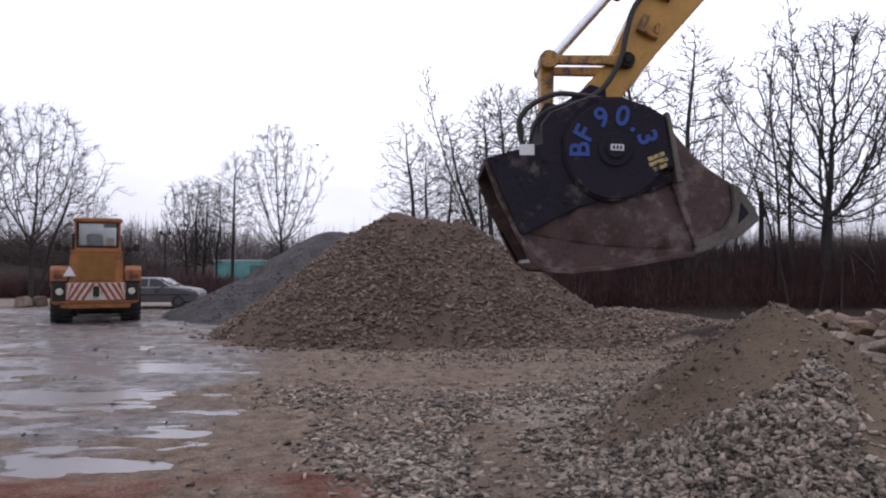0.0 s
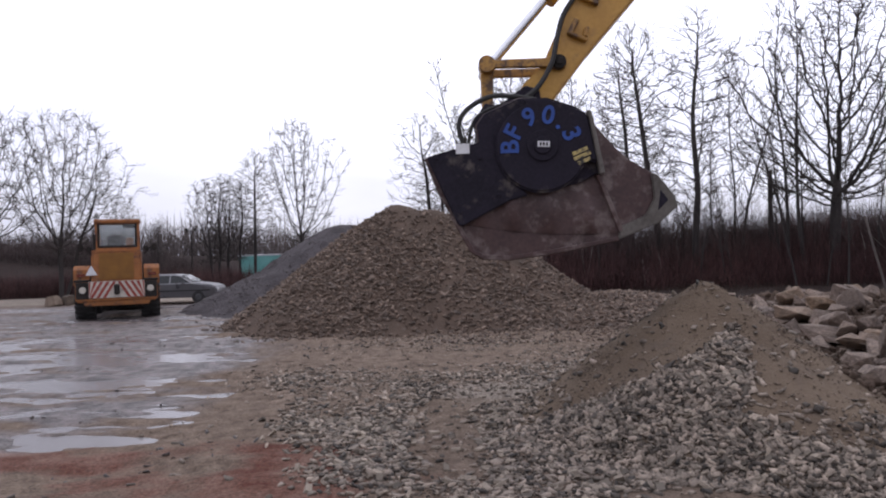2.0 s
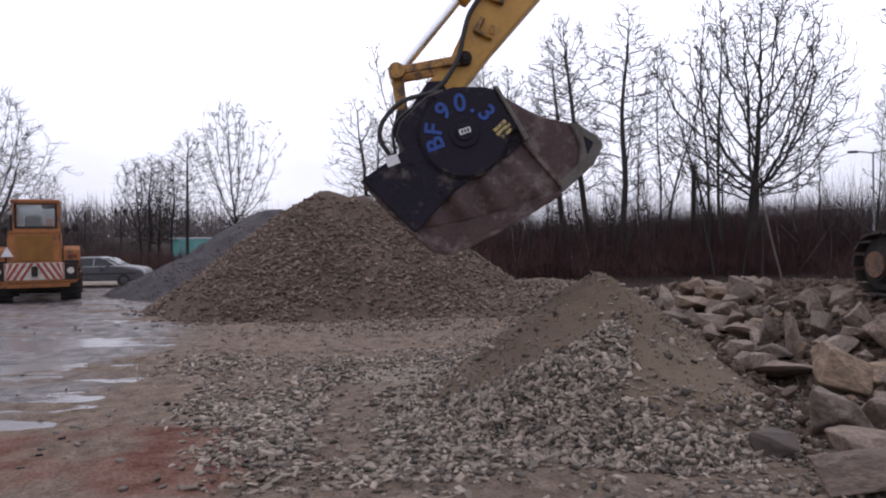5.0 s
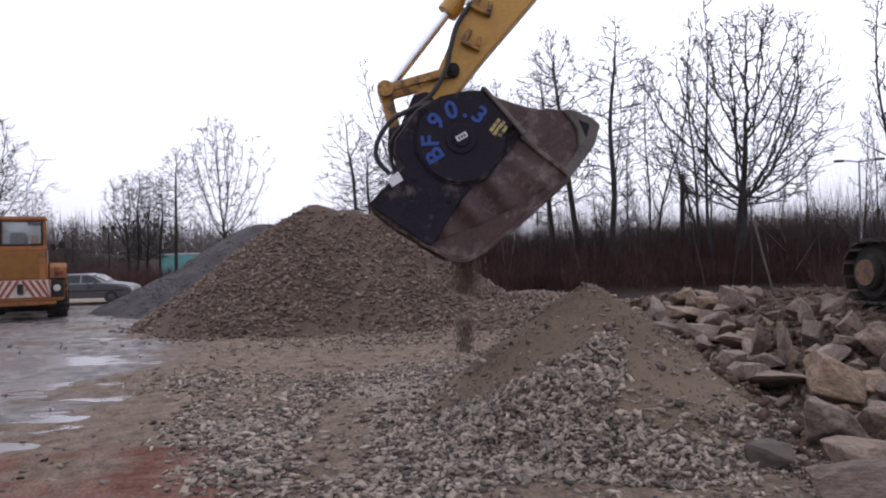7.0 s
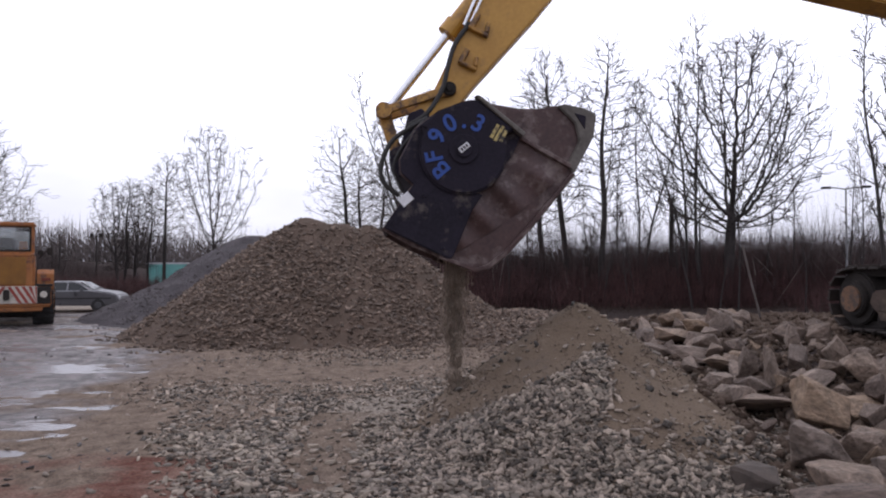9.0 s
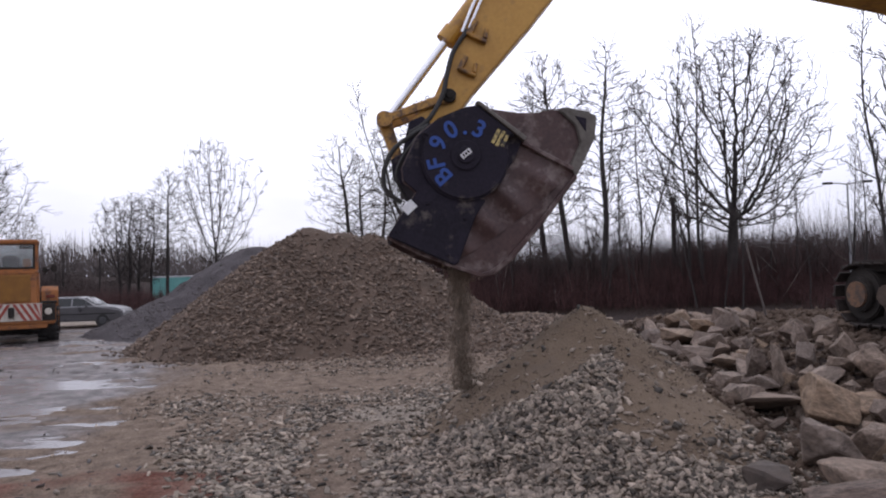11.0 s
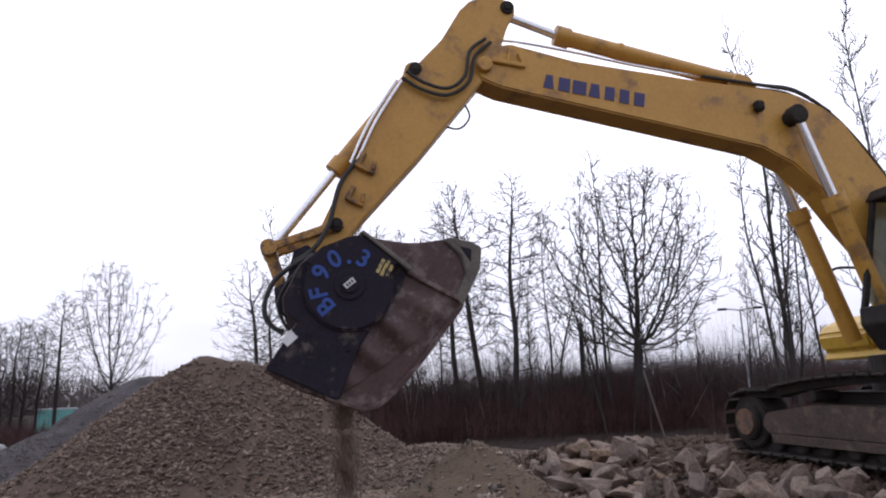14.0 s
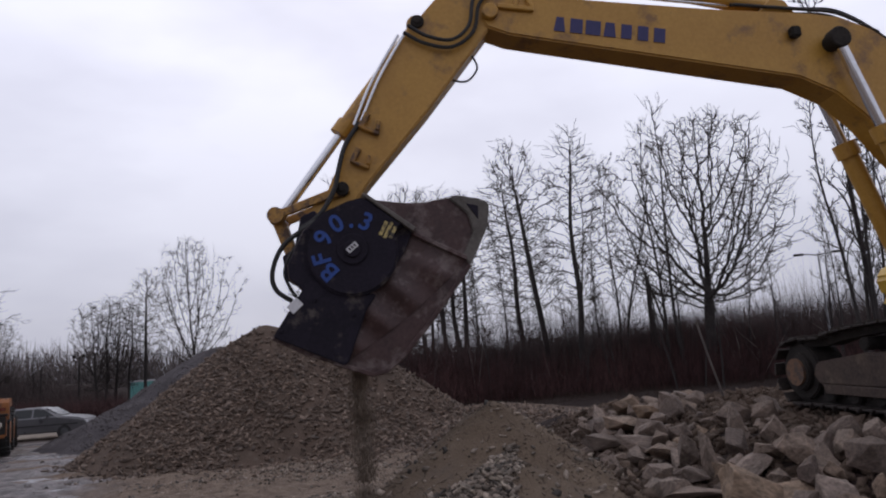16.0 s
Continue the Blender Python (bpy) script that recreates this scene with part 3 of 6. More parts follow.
def linkage(theta):
    """Where the bucket's pin and the link's outer pin stand when the bucket has curled by theta degrees."""
    a = radians(theta - 41.3)
    dx, dz = B_END[0] - PIN[0], B_END[1] - PIN[1]
    b = (PIN[0] + dx * math.cos(a) - dz * math.sin(a), PIN[1] + dx * math.sin(a) + dz * math.cos(a))
    r1, r2 = 0.74, 0.545
    d = math.hypot(b[0] - A_PIN[0], b[1] - A_PIN[1])
    u = (r1 * r1 - r2 * r2 + d * d) / (2 * d)
    h = math.sqrt(max(0.0, r1 * r1 - u * u))
    ex, ez = (b[0] - A_PIN[0]) / d, (b[1] - A_PIN[1]) / d
    p = (A_PIN[0] + u * ex + h * ez, A_PIN[1] + u * ez - h * ex)
    q = (A_PIN[0] + u * ex - h * ez, A_PIN[1] + u * ez + h * ex)
    return b, (p if p[0] < q[0] else q)


excavator = thing("excavator", pose(0, 0, 0), "yellow tracked excavator standing on a bank of rubble", "excavator")
Y = BOOM_Y

# boom: side plates and a box between them
boom_line = [(3.36, 5.52), (3.52, 5.78), (3.80, 5.86), (4.59, 5.68), (6.04, 5.51), (7.20, 5.41), (7.55, 5.35), (7.90, 5.19), (8.14, 5.0), (8.62, 4.32), (9.05, 3.25),
             (9.08, 2.85), (8.95, 2.62), (8.72, 2.62), (8.58, 2.85), (8.36, 3.22), (7.99, 3.69), (7.68, 4.12), (7.35, 4.44), (6.94, 4.65), (5.42, 4.95), (4.05, 5.22), (3.66, 5.30), (3.42, 5.40)]
boom = part("boom", soften(prism(bmesh.new(), boom_line, Y - 0.2, Y + 0.2), 0.02, 2), M_YELLOW, excavator)
# a plain word mark: seven heavy strokes in place of the maker's letters
MARK = Matrix.Translation((4.81, Y - 0.206, 5.30)) @ Matrix.Rotation(radians(9.2), 4, "Y")
for i, (w, tilt) in enumerate(((0.13, 0.25), (0.14, 0.0), (0.17, 0.0), (0.14, 0.2), (0.12, 0.0), (0.12, 0.0), (0.13, 0.0))):
    cx = -0.57 + 0.19 * i
    part("mark_bar", prism(bmesh.new(), [(cx - w / 2, -0.085), (cx + w / 2, -0.085), (cx + w / 2 - tilt * 0.1, 0.085), (cx - w / 2 + tilt * 0.1, 0.085)], -0.003, 0.003), M_NAVY, boom, "navy bar of the maker's mark", MARK)

# pins and lugs on the boom
for nm, c, r, w in (("boom_pin", (3.47, 5.56), 0.09, 0.27), ("cylinder_pin", (7.36, 5.02), 0.10, 0.32), ("boom_foot_pin", (8.80, 2.85), 0.12, 0.30)):
    part(nm, soften(rod(bmesh.new(), (c[0], Y - w, c[1]), (c[0], Y + w, c[1]), r, 20), 0.012, 1), M_DARK if nm == "cylinder_pin" else M_YELLOW, excavator)
part("work_lamp", soften(box(bmesh.new(), (6.93, Y - 0.25, 5.16), (0.12, 0.10, 0.13)), 0.02), M_DARK, excavator, "dark work lamp bracketed to the boom")
bm = box(bmesh.new(), (3.76, Y - 0.22, 5.60), (0.42, 0.05, 0.06), Matrix.Rotation(radians(8), 3, "Y"))
box(bm, (3.78, Y - 0.22, 5.70), (0.05, 0.05, 0.20), Matrix.Rotation(radians(14), 3, "Y"))
box(bm, (3.92, Y - 0.22, 5.66), (0.05, 0.05, 0.16), Matrix.Rotation(radians(-20), 3, "Y"))
part("boom_bracket", soften(bm, 0.012, 1), M_YELLOW, excavator)

# arm
arm_line = [(3.22, 6.28), (3.36, 6.42), (3.55, 6.47), (3.72, 6.47), (3.88, 6.42), (3.90, 6.28), (3.80, 6.12), (3.69, 5.80), (3.60, 5.60), (3.60, 5.52), (3.47, 5.40), (2.70, 4.46), (2.04, 3.72),
            (1.64, 3.22), (1.46, 3.10), (1.32, 3.16), (1.28, 3.30), (1.36, 3.42), (1.58, 3.64), (1.74, 3.98), (2.08, 4.66), (2.50, 5.32), (2.62, 5.48), (2.75, 5.63), (2.98, 5.88)]
part("arm", soften(prism(bmesh.new(), arm_line, Y - 0.17, Y + 0.17), 0.018, 2), M_YELLOW, excavator)
for c, r, w in (((3.80, 6.34), 0.085, 0.20), ((2.66, 5.50), 0.075, 0.20), (A_PIN, 0.075, 0.255), (PIN, 0.09, 0.24)):
    bm = bmesh.new()
    rod(bm, (c[0], Y - w, c[1]), (c[0], Y + w, c[1]), r, 18)
    rod(bm, (c[0], Y - w - 0.02, c[1]), (c[0], Y - w, c[1]), r * 0.55, 12)
    part("arm_pin", soften(bm, 0.01, 1), M_DARK, excavator)
for x, z, s in ((2.06, 4.36, 0.13), (1.94, 3.98, 0.12)):
    bm = bmesh.new()
    for cx, cz, w, h, a in ((0.1, -0.75, 1.5, 0.35, 24), (0.75, -0.35, 0.35, 0.9, 10), (-0.35, 0.15, 0.5, 1.5, 28)):
        box(bm, (x + cx * s, Y - 0.205, z + cz * s), (w * s, 0.07, h * s), Matrix.Rotation(radians(a), 3, "Y"))
    part("arm_bracket", soften(bm, 0.012, 1), M_YELLOW_WORN, excavator)

# hydraulic cylinder of the arm, along the boom's top
bm = rod(bmesh.new(), (6.85, Y, 5.58), (4.48, Y, 6.10), 0.10, 20)
rod(bm, (4.62, Y, 6.069), (4.44, Y, 6.109), 0.125, 20)
rod(bm, (5.25, Y, 5.931), (5.29, Y, 5.923), 0.115, 20)
part("arm_cylinder_barrel", bm, M_YELLOW, excavator, smooth=False)
part("arm_cylinder_rod", rod(bmesh.new(), (4.5, Y, 6.096), (3.80, Y, 6.34), 0.055, 16), M_CHROME, excavator, "chromed piston rod")
part("arm_cylinder_lug", soften(prism(bmesh.new(), [(6.55, 5.42), (7.1, 5.38), (6.95, 5.62), (6.78, 5.66)], Y - 0.13, Y + 0.13), 0.015, 1), M_YELLOW, excavator)

# boom cylinders, one on each side
for s in (-1, 1):
    y = Y + s * 0.34
    top, foot = Vector((7.36, y, 5.02)), Vector((8.25, y, 2.28))
    d = (foot - top).normalized()
    part("boom_cylinder_rod", rod(bmesh.new(), top, top + d * 1.3, 0.06, 16), M_CHROME, excavator, "chromed piston rod")
    bm = rod(bmesh.new(), top + d * 1.12, foot, 0.105, 20)
    rod(bm, top + d * 1.08, top + d * 1.26, 0.135, 20)
    part("boom_cylinder_barrel", bm, M_YELLOW, excavator)
    part("boom_cylinder_head", soften(rod(bmesh.new(), (7.36, y - 0.075, 5.02), (7.36, y + 0.075, 5.02), 0.125, 20), 0.015, 1), M_DARK, excavator)

# hydraulic hoses over the boom and round the elbow
hose_runs = (
    [(3.50, Y - 0.21, 5.90), (3.30, Y - 0.24, 5.72), (3.22, Y - 0.25, 5.40), (3.02, Y - 0.25, 5.24), (2.75, Y - 0.24, 5.30), (2.55, Y - 0.22, 5.44)],
    [(3.56, Y - 0.21, 5.86), (3.36, Y - 0.22, 5.66), (3.27, Y - 0.23, 5.34), (3.02, Y - 0.24, 5.16), (2.72, Y - 0.23, 5.22), (2.50, Y - 0.22, 5.36)],
    [(3.52, Y - 0.05, 5.93), (3.85, Y, 6.0), (4.6, Y - 0.04, 5.88), (5.4, Y - 0.04, 5.74), (6.3, Y - 0.04, 5.62)],
    [(3.52, Y - 0.12, 5.88), (3.95, Y + 0.03, 5.91), (4.8, Y + 0.05, 5.75), (5.6, Y + 0.05, 5.63), (6.3, Y + 0.05, 5.58)],
    [(3.26, Y - 0.02, 5.14), (3.30, Y - 0.05, 4.98), (3.18, Y - 0.07, 4.83), (3.02, Y - 0.07, 4.84), (2.96, Y - 0.05, 4.90)],
    [(6.3, Y - 0.1, 5.60), (7.1, Y - 0.1, 5.52), (7.6, Y - 0.1, 5.46), (8.1, Y - 0.1, 5.12), (8.55, Y - 0.1, 4.58), (8.85, Y - 0.1, 4.1)],
    [(6.3, Y + 0.06, 5.60), (7.1, Y + 0.06, 5.54), (7.65, Y + 0.06, 5.47), (8.16, Y + 0.06, 5.12), (8.62, Y + 0.06, 4.56), (8.9, Y + 0.06, 4.1)],
    [(6.3, Y - 0.16, 5.57), (7.1, Y - 0.16, 5.48), (7.55, Y - 0.16, 5.41), (8.0, Y - 0.16, 5.16)],
)
for k, run in enumerate(hose_runs):
    part("hydraulic_hose", hose(bmesh.new(), run, 0.018 if k in (2, 3) else 0.012 if k == 4 else 0.021), M_CHROME if k in (2, 3) else M_RUBBER, excavator, "bare hydraulic pipe along the boom" if k in (2, 3) else "black hydraulic hose")
part("steel_pipe", hose(bmesh.new(), [(2.50, Y - 0.2, 5.34), (2.2, Y - 0.2, 4.85), (1.98, Y - 0.2, 4.38)], 0.018), M_CHROME, excavator, "bare hydraulic pipe on the arm")
part("steel_pipe", hose(bmesh.new(), [(2.44, Y - 0.2, 5.34), (2.12, Y - 0.2, 4.82), (1.90, Y - 0.2, 4.34)], 0.018), M_CHROME, excavator, "bare hydraulic pipe on the arm")
part("hydraulic_hose", hose(bmesh.new(), [(1.96, Y - 0.2, 4.36), (1.80, Y - 0.22, 4.12), (1.72, Y - 0.26, 3.86), (1.66, Y - 0.28, 3.62), (1.50, Y - 0.3, 3.36), (1.3, Y - 0.32, 3.22)], 0.026), M_RUBBER, excavator, "black hydraulic hose")

# bucket linkage and cylinder, keyed at the end of the file
b0, l0 = linkage(0)
bm = bmesh.new()
for s in (-1, 1):
    prism(bm, [(-0.07, -0.06), (0.04, -0.075), (0.14, -0.048), (0.64, -0.045), (0.74, -0.075), (0.82, -0.04), (0.82, 0.04), (0.74, 0.075), (0.64, 0.045), (0.14, 0.048), (0.04, 0.075), (-0.07, 0.06)], s * 0.2 - 0.025, s * 0.2 + 0.025)
soften(bm, 0.012, 1)
rod(bm, (0.74, -0.25, 0), (0.74, 0.25, 0), 0.085, 18)
side_link = part("side_link", bm, M_YELLOW_WORN, excavator, "worn yellow bucket side link")
bm = prism(bmesh.new(), [(-0.08, -0.07), (0.545, -0.055), (0.60, 0.0), (0.545, 0.055), (-0.08, 0.07)], -0.13, 0.13)
soften(bm, 0.015, 1)
h_link = part("bucket_link", bm, M_YELLOW_WORN, excavator, "worn yellow bucket link")
bm = rod(bmesh.new(), (0.0, 0, 0), (1.48, 0, 0), 0.095, 20)
rod(bm, (1.36, 0, 0), (1.52, 0, 0), 0.118, 20)
rod(bm, (0.0, -0.10, 0), (0.0, 0.10, 0), 0.12, 16)
bucket_barrel = part("bucket_cylinder_barrel", bm, M_YELLOW, excavator)
bm = rod(bmesh.new(), (-1.35, 0, 0), (0, 0, 0), 0.05, 16)
rod(bm, (0, -0.1, 0), (0, 0.1, 0), 0.09, 16)
bucket_rod = part("bucket_cylinder_rod", bm, M_CHROME, excavator, "chromed piston rod")

# upper body
cab = part("cab", soften(prism(bmesh.new(), [(7.96, 2.12), (7.76, 2.42), (7.78, 2.62), (9.66, 2.72), (9.66, 2.12)], 5.6, 6.58), 0.015, 1), M_DARK, excavator, "dark-framed operator cab with glazed door")
for y in (5.6, 6.52):
    for line in ([(7.78, 2.55), (7.86, 2.55), (8.22, 3.92), (8.16, 3.95)], [(8.81, 2.6), (8.89, 2.6), (8.89, 4.0), (8.81, 4.0)], [(9.58, 2.6), (9.66, 2.6), (9.66, 4.0), (9.58, 4.0)]):
        part("cab_post", soften(prism(bmesh.new(), line, y, y + 0.06), 0.01, 1), M_DARK, cab)
part("cab_roof", soften(prism(bmesh.new(), [(8.12, 3.92), (8.22, 4.05), (9.56, 4.09), (9.69, 4.0), (9.69, 3.94), (8.13, 3.90)], 5.57, 6.61), 0.015, 1), M_DARK, cab)
for y in (5.62, 6.54):
    part("cab_window", prism(bmesh.new(), [(7.88, 2.66), (8.81, 2.66), (8.81, 3.9), (8.20, 3.9)], y, y + 0.012), M_GLASSDK, cab)
    part("cab_window", prism(bmesh.new(), [(8.89, 2.72), (9.58, 2.72), (9.58, 3.9), (8.89, 3.9)], y, y + 0.012), M_GLASSDK, cab)
part("cab_door_panel", soften(prism(bmesh.new(), [(7.86, 2.16), (7.82, 2.48), (8.78, 2.58), (8.78, 2.16)], 5.575, 5.6), 0.008, 1), M_YELLOW, cab, "yellow lower door panel")
bm = bmesh.new()
prism(bm, [(8.56, 2.19), (8.50, 2.42), (8.60, 2.54), (8.90, 2.66), (10.1, 2.72), (10.1, 2.19)], 7.35, 8.3)
part("tool_box", soften(bm, 0.04, 3), M_HOUSE, excavator, "yellow tool box deck with louvres")
for k in range(3):
    part("louvre", soften(box(bmesh.new(), (8.86, 7.335, 2.50 - 0.045 * k), (0.16, 0.02, 0.025)), 0.005, 1), M_DARK, excavator)
part("turntable_frame", soften(prism(bmesh.new(), [(8.55, 2.08), (8.62, 2.20), (11.2, 2.20), (11.2, 2.08)], 5.65, 8.28), 0.02, 1), M_HOUSE, excavator)
part("engine_hood", soften(box(bmesh.new(), (10.4, 6.95, 2.6), (1.5, 2.6, 1.0)), 0.08, 3), M_HOUSE, excavator)
part("counterweight", soften(box(bmesh.new(), (11.45, 6.95, 2.5), (0.6, 2.7, 1.0)), 0.12, 3), M_HOUSE, excavator)
part("handrail", hose(bmesh.new(), [(8.34, 7.5, 2.45), (8.20, 7.5, 2.62), (8.16, 7.5, 3.0), (8.28, 7.5, 3.24), (8.7, 7.5, 3.26), (9.2, 7.5, 3.24)], 0.018), M_DARK, excavator, "dark tubular handrail")
part("mirror", soften(box(bmesh.new(), (8.17, 7.52, 2.95), (0.06, 0.16, 0.26)), 0.02), M_DARK, excavator)
part("swing_ring", rod(bmesh.new(), (8.95, 6.97, 1.55), (8.95, 6.97, 2.09), 0.62, 28), M_DARK, excavator)

# undercarriage, turned against the upper body
UNDER = Matrix.Translation((8.95, 6.97, 0.80)) @ Matrix.Rotation(radians(95), 4, "Z") @ Matrix.Rotation(radians(-1.5), 4, "Y")


def track_run(n=49):
    """Places and slopes along the closed track, in its own plane."""
    pts = []
    half, r0, r1 = 1.72, 0.42, 0.46
    for k in range(13):
        a = radians(90 - 180 * k / 12)
        pts.append((half + r0 * math.cos(a), 0.45 + r0 * math.sin(a)))
    for k in range(1, 16):
        pts.append((half - (2 * half) * k / 16, 0.05))
    for k in range(13):
        a = radians(270 - 180 * k / 12)
        pts.append((-half + r1 * math.cos(a), 0.49 + r1 * math.sin(a)))
    for k in range(1, 16):
        t = k / 16
        pts.append((-half + 2 * half * t, 0.97 * (1 - t) + 0.87 * t + 0.14 * math.sin(math.pi * min(1, t * 1.15)) ** 0.7))
    return pts


loop = track_run()
seg = [math.dist(loop[i], loop[(i + 1) % len(loop)]) for i in range(len(loop))]
total = sum(seg)
shoe_bm = bmesh.new()
box(shoe_bm, (0, 0, 0), (0.165, 0.60, 0.03))
box(shoe_bm, (0.05, 0, 0.028), (0.02, 0.60, 0.03))
shoe_me = mesh_from(soften(shoe_bm, 0.005, 1), "track_shoe", M_SHOE)
for side in (1, -1):
    tm = UNDER @ Matrix.Translation((0, side * 1.12, 0))
    frame_bm = prism(bmesh.new(), [(-1.55, 0.30), (1.35, 0.30), (1.45, 0.42), (1.38, 0.58), (0.5, 0.70), (-1.2, 0.70), (-1.55, 0.6)], -0.24, 0.24)
    under = part("track_frame", soften(frame_bm, 0.025, 2), M_TRACK, excavator, "muddy crawler track", tm)
    for x, r, z in ((1.72, 0.36, 0.45), (-1.72, 0.38, 0.49)):
        bm = rod(bmesh.new(), (x, -0.20, z), (x, 0.20, z), r, 28)
        rod(bm, (x, -0.27, z), (x, 0.27, z), r * 0.68, 24)
        soften(bm, 0.02, 2)
        part("idler_wheel" if x > 0 else "sprocket", bm, M_DARK, under)
        part("hub", soften(rod(bmesh.new(), (x, -0.30, z), (x, 0.30, z), r * 0.60, 24), 0.04, 2), M_HUB, under, "rusty orange hub")
    for k in range(7):
        x = -1.3 + 0.42 * k
        part("track_roller", soften(rod(bmesh.new(), (x, -0.22, 0.20), (x, 0.22, 0.20), 0.115, 16), 0.02, 1), M_DARK, under)
    for x in (-0.6, 0.55):
        part("carrier_roller", soften(rod(bmesh.new(), (x, -0.2, 0.80), (x, 0.2, 0.80), 0.08, 14), 0.015, 1), M_DARK, under)
    part("track_guard", soften(prism(bmesh.new(), [(-1.35, 0.20), (1.2, 0.20), (1.25, 0.31), (-1.4, 0.31)], 0.25, 0.275), 0.006, 1), M_TRACK, under)
    inner = []
    for k, (px, pz) in enumerate(loop):
        ax, az = loop[k - 1]
        bx, bz = loop[(k + 1) % len(loop)]
        d = math.hypot(bx - ax, bz - az)
        inner.append((px + 0.11 * (bz - az) / d, pz - 0.11 * (bx - ax) / d))
    bm = bmesh.new()
    for k in range(len(loop)):
        j = (k + 1) % len(loop)
        prism(bm, [loop[k], loop[j], inner[j], inner[k]], -0.13, 0.13)
    part("track_chain", bm, M_DARK, under, "dark greasy track chain")
    count, i, run = 46, 0, 0.0
    for k in range(count):
        want = total * k / count
        while run + seg[i] < want:
            run += seg[i]
            i += 1
        t = (want - run) / seg[i]
        p, q = loop[i], loop[(i + 1) % len(loop)]
        x, z = p[0] + (q[0] - p[0]) * t, p[1] + (q[1] - p[1]) * t
        ang = math.atan2(q[1] - p[1], q[0] - p[0])
        shoe = new("track_shoe", shoe_me)
        shoe.parent = under
        shoe.matrix_basis = Matrix.Translation((x, 0, z)) @ Matrix.Rotation(-ang, 4, "Y")
part("car_body_frame", soften(prism(bmesh.new(), [(-0.9, 0.45), (0.9, 0.45), (0.7, 0.85), (-0.7, 0.85)], -0.95, 0.95), 0.03, 2), M_DARK, excavator, "dark lower carriage", UNDER)

# ---- jaw crusher bucket on the arm ----
def bl(*pts):
    return [(x - PIN[0], z - PIN[1]) for x, z in pts]


def bucket_pose(theta):
    return pose(PIN[0], BOOM_Y, PIN[1], 0, 41.3 - theta, 0)


crusher = thing("crusher_bucket", bucket_pose(0), "black and rust-brown jaw crusher bucket hung on the excavator arm", "crusher bucket")
HW = 0.67
lower = bl((1.03, 2.10), (1.34, 1.93), (1.71, 1.79), (1.96, 1.70), (2.08, 1.73), (2.26, 1.86), (2.54, 2.17), (2.96, 2.69), (3.15, 3.06), (3.18, 3.28), (3.12, 3.33), (2.88, 3.385), (2.74, 3.37),
           (2.58, 3.345), (2.40, 3.345), (2.21, 3.375), (1.96, 3.42), (1.83, 3.39), (1.57, 3.29), (1.36, 3.13), (1.20, 2.80), (1.21, 2.66), (1.33, 2.55))
